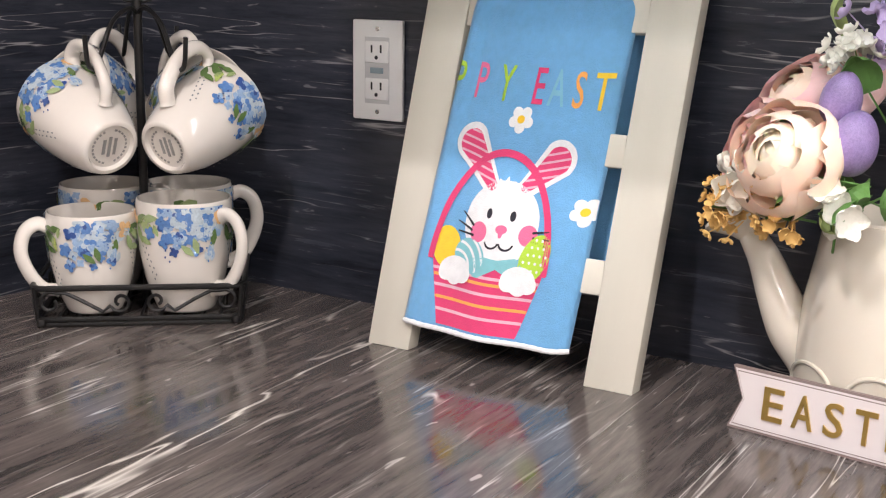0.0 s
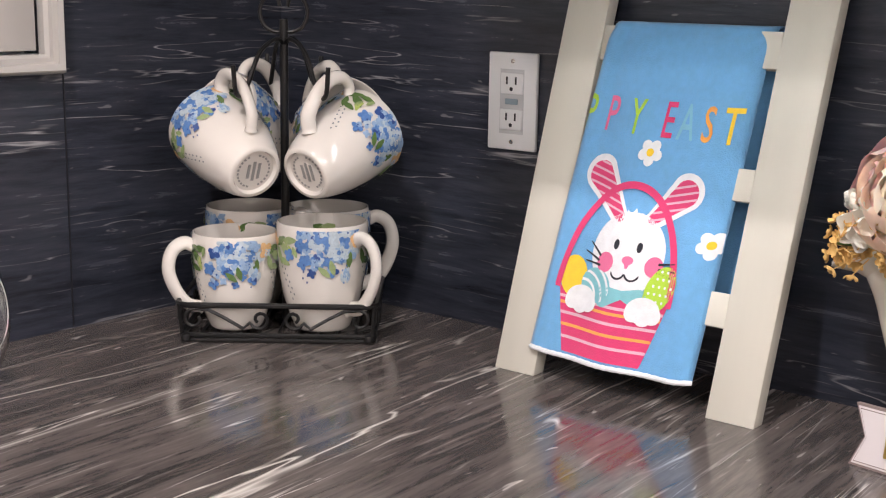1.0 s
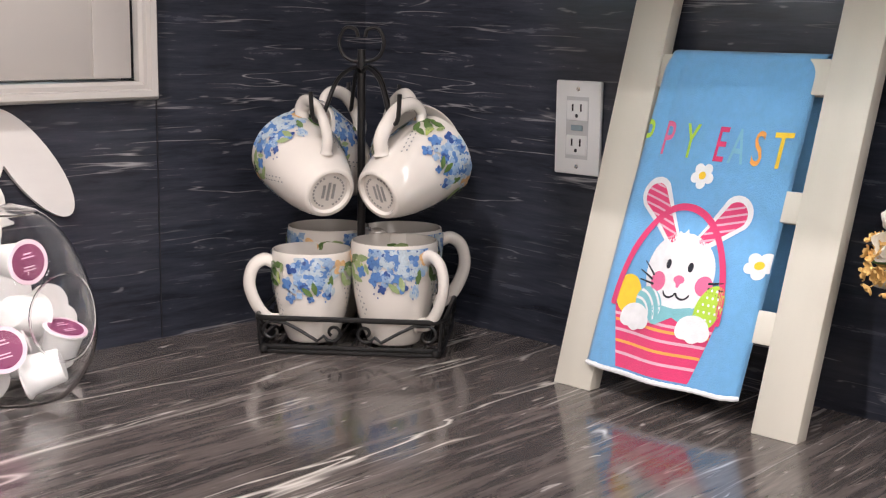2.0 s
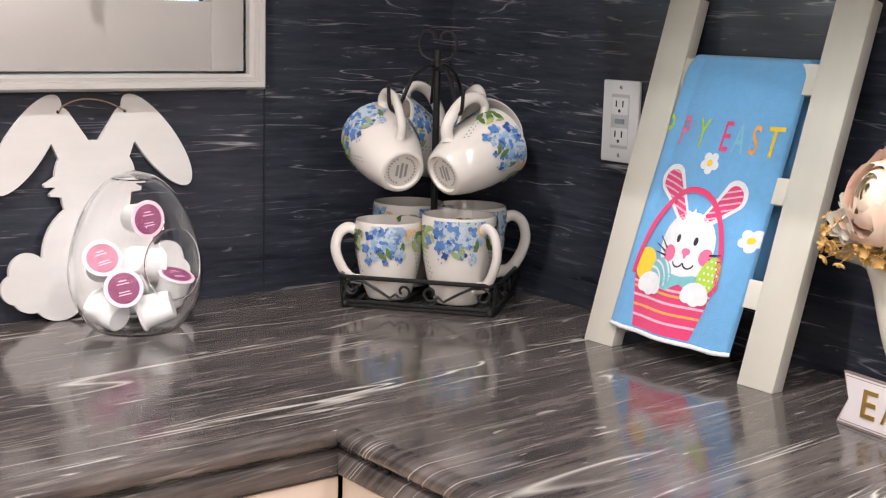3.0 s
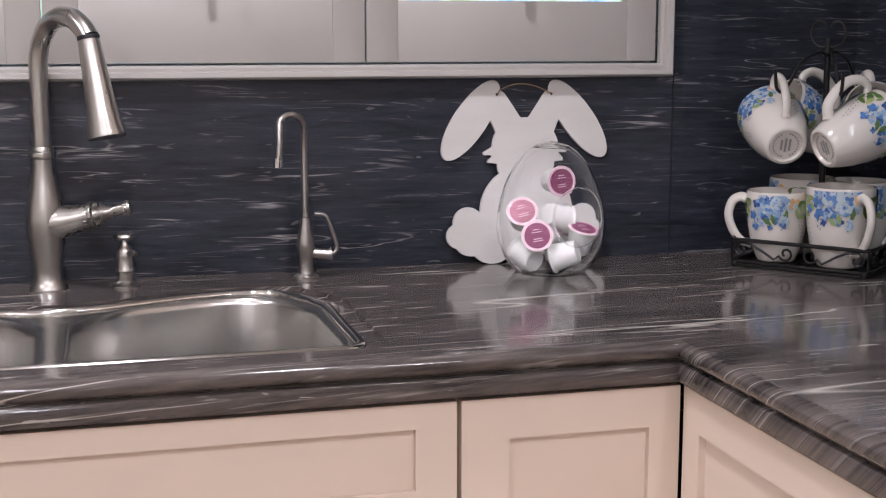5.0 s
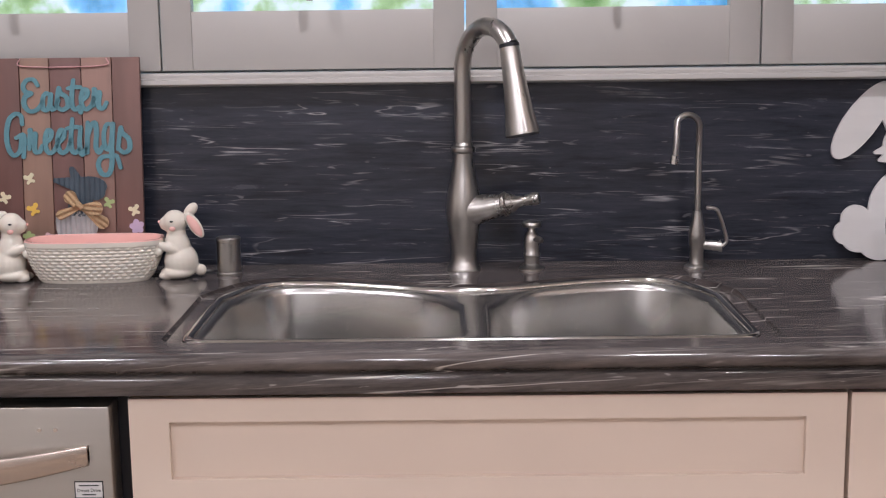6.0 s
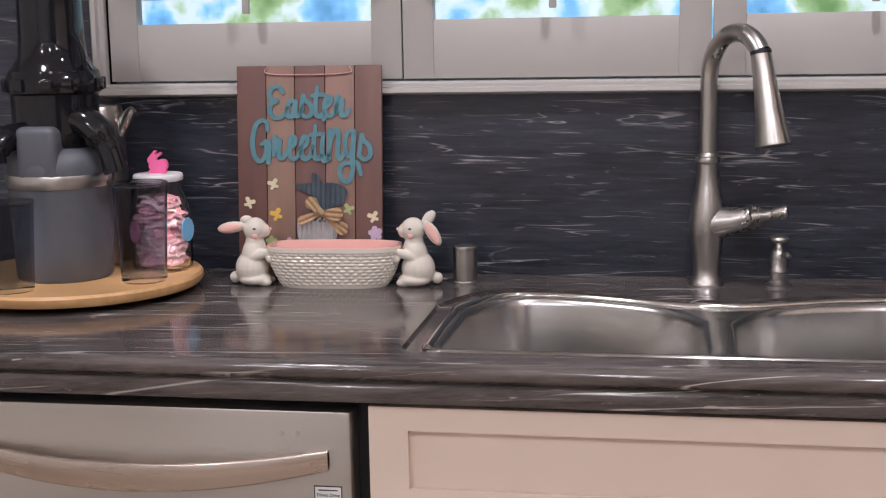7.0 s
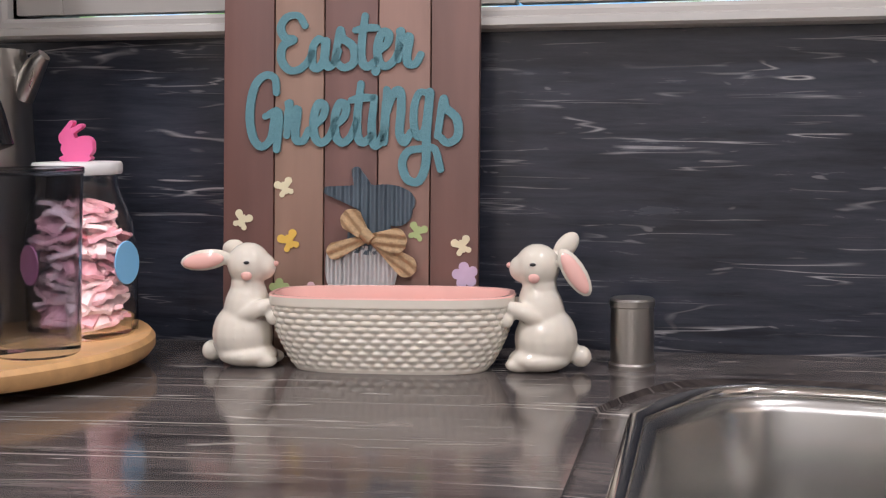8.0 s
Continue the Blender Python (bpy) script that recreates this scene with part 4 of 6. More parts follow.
# white stitched hem
hem = [towel_at(k / 40, 1.0, 0.0005) for k in range(41)]
part("hem", tube(hem, [0.0026 + 0.0005 * (k % 2) for k in range(41)], 8), WHITE_C, towel, "white overlocked hem")

def settle(t_):
    """The print sits a little higher on the cloth through its middle."""
    return t_ - 0.023 * min(1.0, t_ / 0.3) * min(1.0, max(0.0, (1 - t_) / 0.35))


def printed(name, shapes, mat_, cut=(), level=1, step=0.012, label=""):
    """Part of the print; places across and down are in towel widths."""
    ratio = TH / TW
    bm = sheet(shapes, (-0.02, 1.02, 0.0, ratio * 1.0), step,
               lambda u, v: towel_at(min(1.0, max(0.0, u)), min(0.995, settle(v / ratio)), 0.0016 + 0.00035 * level), cut)
    return part(name, bm, mat_, towel, label, 60)


K = TH / TW


def P(s, t_):
    return s, t_ * K


def rod(s0, t0, s1, t1, ra, rb=None):
    return cone_shape(*P(s0, t0), *P(s1, t1), ra, rb)


def disc(s, t_, rx, ry, turn=0.0):
    return oval(*P(s, t_), rx, ry, turn)


def half(s, t_, ds, dt):
    """The half plane on one side of a line."""
    x0, y0 = P(s, t_)
    n = math.hypot(ds, dt)
    return lambda x, y: ((x - x0) * ds + (y - y0) * dt) / n


def both(*fs):
    return lambda x, y: max(f(x, y) for f in fs)


# basket and handle
basket = both(half(0.5, 0.806, 0, -1), half(0.5, 0.985, 0, 1), half(0.105, 0.80, -0.32, 0.115), half(0.805, 0.80, 0.32, 0.085))
printed("print_basket", [basket], PINK, level=1)
for k, (tt, mm) in enumerate(((0.852, ORANGE), (0.880, LILAC), (0.912, ORANGE), (0.945, LILAC), (0.835, LILAC))):
    printed("print_stripe", [both(basket, (lambda x, y, tt=tt: abs(y - P(0, tt)[1] - 0.05 * (x - 0.45) ** 2 * -1) - 0.0075))], mm, level=2, step=0.009)
hcx, hcy = P(0.45, 0.80)
handle_out = both(oval(hcx, hcy, 0.375, 0.595), half(0.5, 0.81, 0, 1))
printed("print_handle", [handle_out], PINK, cut=[oval(hcx, hcy, 0.335, 0.555)], level=4, step=0.010)
# ears, head
for sgn, (s0, t0, s1, t1) in ((-1, (0.395, 0.585, 0.195, 0.462)), (1, (0.60, 0.580, 0.760, 0.487))):
    printed("print_ear", [rod(s0, t0, s1, t1, 0.052, 0.104)], WHITE_C, level=1)
    inner = rod(s0, t0 - 0.005, s1, t1 + 0.003, 0.030, 0.074)
    printed("print_ear_inner", [inner], PINK, level=2, step=0.010)
    for k in range(7):
        tt = min(t0, t1) - 0.02 + 0.022 * k
        printed("print_stripe", [both(inner, (lambda x, y, tt=tt, sgn=sgn: abs(y - P(0, tt)[1] - 0.25 * sgn * (x - 0.45) * -1) - 0.006))], LILAC, level=3, step=0.008)
printed("print_head", [disc(0.493, 0.682, 0.228, 0.218), rod(0.46, 0.585, 0.44, 0.560, 0.03, 0.004), rod(0.48, 0.585, 0.49, 0.552, 0.03, 0.004), rod(0.50, 0.585, 0.53, 0.562, 0.03, 0.004)], WHITE_C, level=2)
for s in (0.421, 0.565):
    printed("print_dot", [disc(s, 0.661, 0.017, 0.026)], BLACKC, level=3, step=0.005)
printed("print_dot", [disc(0.513, 0.700, 0.034, 0.022), rod(0.513, 0.700, 0.513, 0.718, 0.022, 0.010)], ROSE, level=3, step=0.006)
for s, tt in ((0.372, 0.716), (0.672, 0.708)):
    printed("print_blush", [disc(s, tt, 0.055, 0.052)], ROSE, level=3, step=0.008)
for s_m in (0.470, 0.556):
    printed("print_line", [disc(s_m, 0.735, 0.046, 0.040)], BLACKC, level=3, step=0.0045, cut=[disc(s_m, 0.733, 0.037, 0.033), half(0.5, 0.738, 0, 1)])
for q in ((0.33, 0.700, 0.245, 0.668), (0.325, 0.714, 0.225, 0.695), (0.34, 0.727, 0.235, 0.722), (0.70, 0.698, 0.79, 0.690), (0.705, 0.712, 0.80, 0.712), (0.70, 0.722, 0.78, 0.730)):
    printed("print_line", [rod(*q, 0.0065, 0.003)], BLACKC, level=4, step=0.005)
# eggs, bow, paws
printed("print_egg", [disc(0.185, 0.772, 0.085, 0.110, -25)], YELLOW, level=2)
printed("print_egg", [disc(0.345, 0.785, 0.105, 0.085, 20)], TEAL, level=3)
for k in range(3):
    printed("print_stripe", [both(disc(0.345, 0.785, 0.102, 0.082, 20), lambda x, y, k=k: abs(math.hypot(x - 0.26, y - P(0, 0.83)[1]) - 0.10 - 0.045 * k) - 0.007)], WHITE_C, level=4, step=0.008)
printed("print_bow", [rod(0.53, 0.795, 0.42, 0.808, 0.022, 0.055), rod(0.53, 0.795, 0.62, 0.800, 0.022, 0.05)], TEAL, level=4)
green_egg = disc(0.735, 0.765, 0.080, 0.125, 22)
printed("print_egg", [green_egg], LIME, level=4)
dots = [disc(0.66 + 0.035 * (k % 5) + 0.016 * ((k // 5) % 2), 0.715 + 0.021 * (k // 5), 0.0075, 0.0075) for k in range(25)]
printed("print_dot", [both(lambda x, y: min(d(x, y) for d in dots), disc(0.735, 0.765, 0.070, 0.112, 22))], WHITE_C, level=5, step=0.005)
for s in (0.270, 0.670):
    printed("print_paw", [disc(s, 0.828, 0.098, 0.066), disc(s - 0.05, 0.838, 0.05, 0.045), disc(s + 0.01, 0.846, 0.05, 0.045), disc(s + 0.06, 0.838, 0.05, 0.045)], WHITE_C, level=6)
for s, tt in ((0.480, 0.384), (0.955, 0.628)):
    printed("print_flower", [disc(s + 0.045 * math.cos(a), tt + 0.045 / K * math.sin(a), 0.030, 0.030) for a in (0.3 + 1.2566 * k for k in range(5))], WHITE_C, level=2, step=0.008)
    printed("print_flower", [disc(s, tt, 0.022, 0.022)], YELLOW, level=3, step=0.006)
for ch, s, mm in (("P", 0.020, LIME), ("P", 0.167, ROSE), ("Y", 0.337, LIME), ("E", 0.547, PINK), ("A", 0.662, PALE_BLUE), ("S", 0.795, ORANGE), ("T", 0.920, YELLOW)):
    bm = letters(ch, 0.26, bold=0.002)
    bmesh.ops.subdivide_edges(bm, edges=bm.edges, cuts=1)
    (x0, x1), (y0, y1) = span(bm, 0), span(bm, 1)
    for v in bm.verts:
        u = s + (v.co.x - (x0 + x1) / 2) * 0.60
        tv = 0.309 - (v.co.y - y0) / (y1 - y0) * 0.106 + 0.010 * s
        v.co = towel_at(min(0.998, max(0.002, u)), tv, 0.0022)
    part("print_letter", bm, mm, towel, "", 60)

# ---- word sign ----
SIGN_FACE = material("pale_pink_sign_board", (0.72, 0.66, 0.66), 0.5, vary=0.03, scale=30)
SIGN_EDGE = material("grey_brown_sign_edge", (0.24, 0.18, 0.17), 0.5, vary=0.1, scale=60)
GOLD = material("gold_letters", (0.62, 0.42, 0.12), 0.32, 0.8, vary=0.1, scale=80)
sign_turn = math.degrees(math.atan2(-0.155, -0.024))
sign = thing("word_sign", "small ribbon-shaped wooden word sign with gold letters", "sign", pose(-0.164, -0.906, TOP, 0, 0, sign_turn) @ Matrix.Rotation(radians(-7), 4, "X"))
SL, SH = 0.232, 0.057


def ribbon(grow, y0, y1):
    bm = bmesh.new()
    g = grow
    pts = [(-g * 1.2, -g), (SL + g * 1.2, -g), (SL - 0.012 + g * 0.6, SH / 2), (SL + g * 1.2, SH + g), (-g * 1.2, SH + g), (0.012 - g * 0.6, SH / 2)]
    f = [bm.verts.new((x, y0, z)) for x, z in pts]
    b = [bm.verts.new((x, y1, z)) for x, z in pts]
    bm.faces.new(f)
    bm.faces.new(b)
    strip(bm, f, b)
    return bm


part("board", ribbon(0.0, 0.0, 0.006), SIGN_EDGE, sign, "grey-brown edged board", 20)
part("face", ribbon(-0.0022, -0.0006, -0.0001), SIGN_FACE, sign, "", 20)
part("inner_line", ribbon(-0.0040, -0.0010, -0.0007), SIGN_EDGE, sign, "thin dark border line", 20)
part("inner_face", ribbon(-0.0048, -0.0014, -0.0011), SIGN_FACE, sign, "", 20)
for k, ch in enumerate("EASTER"):
    bm = letters(ch, 0.042, thick=0.0009, bold=0.0004)
    (x0, x1), (y0, y1) = span(bm, 0), span(bm, 1)
    wd = 0.0195 if ch != "S" else 0.0175
    bmesh.ops.transform(bm, matrix=Matrix.Translation((0.044 + 0.0285 * k, -0.0024, 0.0145)) @ Matrix.Rotation(radians(90), 4, "X")
                        @ Matrix.Diagonal((wd / (x1 - x0), 0.030 / (y1 - y0), 1, 1)) @ Matrix.Translation((-(x0 + x1) / 2, -y0, 0)), verts=bm.verts)
    part("letter", bm, GOLD, sign, "gold serif letter", 30)

# ---- watering can with flowers ----
can = thing("watering_can_vase", "white glazed ceramic watering can used as a vase", "vase", pose(-0.080, -1.014, TOP))
prof = [(0, 0.0), (0.066, 0.0), (0.071, 0.004), (0.0745, 0.03), (0.074, 0.07), (0.069, 0.115), (0.061, 0.155), (0.057, 0.18), (0.059, 0.192), (0.056, 0.194), (0.052, 0.180), (0.056, 0.15), (0.063, 0.10), (0.067, 0.04), (0.055, 0.012), (0, 0.010)]
part("can_body", lathe(prof, 48), CERAMIC, can, "", 50)
sp = curve([(-0.010, 0.055, 0.060), (-0.010, 0.077, 0.080), (-0.010, 0.094, 0.112), (-0.010, 0.108, 0.142), (-0.010, 0.124, 0.166)], 8)
part("spout", tube(sp, [0.030 - 0.018 * (k / (len(sp) - 1)) ** 0.8 for k in range(len(sp))], 20), CERAMIC, can, "", 60)
rose_m = Matrix.Translation((-0.010, 0.123, 0.164)) @ Matrix.Rotation(radians(-40), 4, "X")
part("spout_rose", lathe([(0.010, -0.004), (0.016, 0.008), (0.030, 0.022), (0.033, 0.026), (0.031, 0.029), (0, 0.029)], 28, m=rose_m), CERAMIC, can, "flared spout head")
arc = curve([(-0.006, -0.074, 0.16), (-0.006, -0.125, 0.17), (-0.006, -0.14, 0.11), (-0.006, -0.085, 0.04)], 8)
part("handle", tube(arc, 0.009, 12), CERAMIC, can)
for sx in (-1, 1):
    ring = [(-0.0865 + 0.0012 * abs(k - 9), 0.014 + sx * 0.030 + 0.024 * math.cos(math.pi * k / 18), 0.040 + 0.024 * math.sin(math.pi * k / 18)) for k in range(19)]
    ring = [((-1) * math.sqrt(max(0.0, 0.0745 ** 2 - y * y)), y, z) for x, y, z in ring]
    part("relief_line", tube(ring, 0.0022, 8), CERAMIC, can, "raised scalloped line")


def petal_mesh(size, cup, bm, m, wide=1.0):
    """One curved petal with a rolled lip, its root at the origin, growing along z."""
    nu, nv = 6, 6
    g = []
    for j in range(nv + 1):
        v = j / nv
        row = []
        for i in range(nu + 1):
            u = i / nu * 2 - 1
            wdt = size * 0.62 * wide * math.sin(math.pi * min(0.93, 0.16 + 0.74 * v)) ** 0.7
            x = u * wdt
            y = -cup * size * (1 - u * u) * math.sin(math.pi * v * 0.75) + 0.25 * size * max(0.0, v - 0.78) * 3
            z = size * v * (1 - 0.10 * u * u)
            row.append(bm.verts.new(m @ Vector((x, -y, z))))
        g.append(row)
    for a, b in zip(g, g[1:]):
        for k in range(nu):
            bm.faces.new((a[k], a[k + 1], b[k + 1], b[k]))


def petals(name, colour):
    return material(name, colour, 0.6, vary=0.08, scale=60, sheen=0.1, subsurface=0.3)


PEACH = petals("peach_silk", (0.95, 0.72, 0.58))
CREAM = petals("cream_silk", (0.95, 0.82, 0.66))
BLUSH = petals("blush_silk", (0.95, 0.64, 0.62))
LEAF = material("silk_leaf", (0.10, 0.22, 0.05), 0.55, vary=0.25, scale=50)
LEAF_PALE = material("pale_silk_leaf", (0.42, 0.52, 0.20), 0.6, vary=0.2, scale=50)
MUSTARD = material("mustard_blossom", (0.66, 0.42, 0.14), 0.7, vary=0.2, scale=80)
WHITE_P = material("white_blossom", (0.80, 0.79, 0.72), 0.6, vary=0.06, scale=60)
LILAC_P = material("lilac_blossom", (0.52, 0.42, 0.66), 0.6, vary=0.12, scale=60)
EGG_PAINT = material("glittered_purple_egg", (0.28, 0.20, 0.42), 0.35, vary=0.30, scale=420, bump=0.3, bump_scale=900)


BOUQUET = Vector((0, -0.011, 0))


def silk_rose(place, aim, size, outer_mat, heart_mat, rng):
    ob = thing("silk_rose", "layered silk rose in the watering can", "flower", Matrix.Translation(BOUQUET + Vector(place)) @ basis(aim, (0.3, 0.2, 1)), "flowers in the watering can")
    for ring, (n, tilt, sz, mat_) in enumerate(((3, -22, 0.62, heart_mat), (4, -10, 0.76, heart_mat), (4, 2, 0.86, heart_mat), (5, 16, 0.94, outer_mat), (6, 40, 0.98, outer_mat))):
        for k in range(n):
            bm = bmesh.new()
            a = 2 * math.pi * (k + 0.37 * ring + rng.uniform(-0.08, 0.08)) / n
            m = Matrix.Rotation(a, 4, "Z") @ Matrix.Translation((0, 0.0080 + 0.0020 * ring, -0.012 * ring * 0.3)) @ Matrix.Rotation(radians(-tilt + rng.uniform(-5, 5)), 4, "X")
            petal_mesh(size * sz, 0.30, bm, m, 1.3)
            part("petal", bm, mat_, ob, "", 0).data.polygons.foreach_set("use_smooth", [True] * 36)
    part("bud", lathe([(0, -0.2 * size), (0.26 * size, -0.1 * size), (0.40 * size, 0.15 * size), (0.37 * size, 0.38 * size), (0.22 * size, 0.56 * size), (0, 0.62 * size)], 20), heart_mat, ob)
    return ob


rng = random.Random(4)
CX, CY = -0.095, -1.012
silk_rose((-0.150, -0.935, 1.152), (-0.85, 0.30, 0.40), 0.056, PEACH, CREAM, rng)
silk_rose((-0.080, -0.915, 1.164), (-0.35, 0.80, 0.45), 0.050, BLUSH, PEACH, rng)
silk_rose((-0.120, -0.902, 1.156), (-0.70, 0.65, 0.30), 0.046, BLUSH, BLUSH, rng)
silk_rose((-0.070, -0.945, 1.202), (-0.45, 0.25, 0.80), 0.050, BLUSH, PEACH, rng)
silk_rose((-0.085, -0.922, 1.196), (-0.60, 0.40, 0.65), 0.046, BLUSH, PEACH, rng)


def spray(name, label_, mat_, place, aim, count, size, spread_, groupname="flowers in the watering can"):
    """A stem with many small five-petalled blossoms."""
    ob = thing(name, label_, "flower", Matrix.Translation(BOUQUET + Vector(place)) @ basis(aim, (0.2, 0.5, 1)), groupname)
    part("stem", tube(curve([(0, 0, -0.07), (0.002, 0, -0.02), (0, 0, spread_ * 1.1)], 4), 0.0012, 6), LEAF, ob)
    for k in range(count):
        c = Vector((rng.gauss(0, spread_ * 0.45), rng.gauss(0, spread_ * 0.45), rng.uniform(0, spread_ * 1.3)))
        d = (c + Vector((0, 0, -spread_ * 0.3))).normalized()
        bm = bmesh.new()
        turn_ = Matrix.Translation(c) @ basis(d, (0.1, 0.9, 0.3))
        for q in range(5):
            petal_mesh(size, 0.15, bm, turn_ @ Matrix.Rotation(2 * math.pi * q / 5, 4, "Z") @ Matrix.Rotation(radians(-62), 4, "X"), 0.7)
        tube([turn_ @ Vector((0, 0, 0)), c * 0.35 + Vector((0, 0, -0.006))], 0.0007, 4, bm)
        part("blossom", bm, mat_, ob, "", 0)
    return ob


spray("mustard_sprig", "mustard yellow filler blossoms beside the spout", MUSTARD, (-0.150, -0.892, 1.106), (-0.6, 0.75, 0.15), 26, 0.0085, 0.026)
spray("mustard_sprig", "mustard yellow filler blossoms beside the spout", MUSTARD, (-0.158, -0.935, 1.109), (-0.8, 0.4, -0.05), 18, 0.0085, 0.022)
spray("white_blossom_sprig", "small white silk blossoms among the leaves", WHITE_P, (-0.165, -0.975, 1.116), (-0.9, 0.1, 0.1), 6, 0.019, 0.022)
spray("white_blossom_sprig", "small white silk blossoms among the leaves", WHITE_P, (-0.110, -0.975, 1.229), (-0.5, 0.1, 0.8), 12, 0.013, 0.026)
spray("white_blossom_sprig", "small white silk blossoms among the leaves", WHITE_P, (-0.140, -0.888, 1.130), (-0.6, 0.8, 0.1), 5, 0.022, 0.018)
spray("lilac_sprig", "lilac silk blossoms above the roses", LILAC_P, (-0.090, -0.995, 1.249), (-0.3, 0.0, 0.9), 22, 0.013, 0.030)
for place, sz in (((-0.150, -0.985, 1.174), 0.026), ((-0.135, -0.968, 1.209), 0.022), ((-0.10, -1.045, 1.224), 0.025)):
    egg = thing("ornamental_egg", "glittered purple ornamental egg among the flowers", "ornament", Matrix.Translation(BOUQUET + Vector(place)) @ Matrix.Rotation(radians(12), 4, "X"), "ornamental eggs")
    prof = [(sz * 0.80 * math.sin(math.pi * k / 16) * (1 - 0.10 * math.cos(math.pi * k / 16) * -1), -sz * 1.1 * math.cos(math.pi * k / 16)) for k in range(17)]
    prof[0], prof[-1] = (0, prof[0][1]), (0, prof[-1][1])
    part("shell", lathe(prof, 28), EGG_PAINT, egg)
    part("stick", tube([(0, 0, -sz), (0.02, -0.005, -sz - 0.075)], 0.0012, 6), LEAF, egg)


def leaf(place, aim, size, mat_):
    ob = thing("silk_leaf", "green silk leaf among the flowers", "leaf", Matrix.Translation(BOUQUET + Vector(place)) @ basis(aim, (rng.uniform(-1, 1), rng.uniform(-1, 1), 1)), "leaves in the watering can")
    bm = bmesh.new()
    petal_mesh(size, 0.16, bm, Matrix.Identity(4), 0.62)
    part("blade", bm, mat_, ob, "", 0)
    part("stalk", tube([(0, 0, 0.004), (0.004, -0.004, -0.045)], 0.001, 5), LEAF, ob)


for place, aim, size, mat_ in (((-0.170, -0.962, 1.146), (-0.5, 0.85, 0.2), 0.032, LEAF), ((-0.115, -0.985, 1.214), (-0.6, 0.2, 0.7), 0.045, LEAF), ((-0.14, -0.985, 1.129), (-0.8, -0.3, 0.1), 0.045, LEAF),
                               ((-0.15, -1.0, 1.124), (-0.8, 0.3, -0.2), 0.05, LEAF), ((-0.155, -0.955, 1.124), (-0.8, 0.5, -0.1), 0.042, LEAF), ((-0.13, -0.925, 1.124), (-0.6, 0.7, 0.05), 0.040, LEAF_PALE),
                               ((-0.085, -0.955, 1.256), (-0.1, 0.35, 0.9), 0.040, LEAF_PALE), ((-0.15, -1.02, 1.134), (-0.9, -0.2, 0.0), 0.05, LEAF), ((-0.10, -0.97, 1.124), (-0.5, 0.5, 0.3), 0.05, LEAF),
                               ((-0.165, -0.985, 1.119), (-0.8, 0.2, -0.35), 0.035, LEAF_PALE)):
    leaf(place, aim, size, mat_)

# ---- wooden cut-out on the splashback ----
plaque = thing("wooden_plaque", "whitewashed wooden long-eared animal cut-out leaning on the stone wall", "plaque", pose(-0.6255, -0.030, TOP + 0.001, -5.5))
sh = []
for q in (1, -1):
    sh += [oval(q * 0.0945, 0.2405, 0.0790, 0.0285, -q * 54), cone_shape(q * 0.050, 0.270, q * 0.024, 0.222, 0.021, 0.026),
           cone_shape(q * 0.04, 0.193, q * 0.071, 0.185, 0.012, 0.003), cone_shape(q * 0.045, 0.178, q * 0.064, 0.172, 0.012, 0.003),
           oval(q * 0.103, 0.070, 0.026, 0.026), oval(q * 0.119, 0.048, 0.022, 0.021), oval(q * 0.098, 0.034, 0.027, 0.020), oval(q * 0.062, 0.030, 0.036, 0.030), cone_shape(q * 0.05, 0.05, q * 0.095, 0.055, 0.03)]
sh += [oval(0, 0.196, 0.058, 0.048), oval(0, 0.165, 0.050, 0.040), oval(0, 0.085, 0.082, 0.080)]
part("board", plate(sh, (-0.16, 0.16, -0.001, 0.31), 0.0026, 0.007, [oval(0.048, 0.283, 0.0028, 0.0028), oval(-0.048, 0.283, 0.0028, 0.0028)]), WHITEWASH, plaque, "", 35)
part("string", tube(curve([(-0.048, -0.003, 0.283), (-0.040, -0.003, 0.292), (-0.012, 0.0, 0.300), (0.02, 0.0, 0.296), (0.048, -0.003, 0.283)], 8), 0.0011, 6), material("jute_string", (0.30, 0.20, 0.12), 0.9, vary=0.3, scale=300), plaque, "thin jute hanging string")

# ---- glass egg with coffee pods ----
EGG_GLASS = material("thin_clear_glass", (1, 1, 1), 0.0, vary=0, trans=1.0, ior=1.33)
jar = thing("glass_egg_jar", "clear glass egg jar with a round opening", "jar", pose(-0.617, -0.118, TOP))


def egg_r(z):
    """Radius of the egg at a height; 0.213 m tall, widest low down."""
    h = 0.213
    u = min(1.0, max(0.0, z / h))
    return 0.0885 * math.sqrt(max(0.0, 1 - ((u - 0.36) / (0.64 if u > 0.36 else 0.46)) ** 2)) * (1 - 0.10 * max(0.0, u - 0.36))


zs = [0.0006 + 0.2124 * (k / 34) ** 1.15 for k in range(35)]
outer_p = [(0, 0.0)] + [(egg_r(z), z) for z in zs[:-1]] + [(0, 0.2134)]
inner_p = [(max(0.0, egg_r(min(0.2125, z * 0.985 + 0.0)) - 0.0022), 0.0028 + z * 0.978) for z in zs[:-1]]
prof = outer_p + [(0, 0.2112)] + inner_p[::-1] + [(0, 0.0028)]
part("glass_shell", lathe(prof, 56), EGG_GLASS, jar, "", 60, True).visible_shadow = False
ring = [(0.019 + 0.044 * math.cos(a), -0.0, 0.098 + 0.046 * math.sin(a)) for a in (2 * math.pi * k / 40 for k in range(40))]
ring = [(x, -math.sqrt(max(1e-5, egg_r(z) ** 2 - x * x)) - 0.0004, z) for x, y, z in ring]
part("opening_rim", tube(ring, 0.0014, 8, closed=True), EGG_GLASS, jar, "thick rolled glass rim of the opening").visible_shadow = False

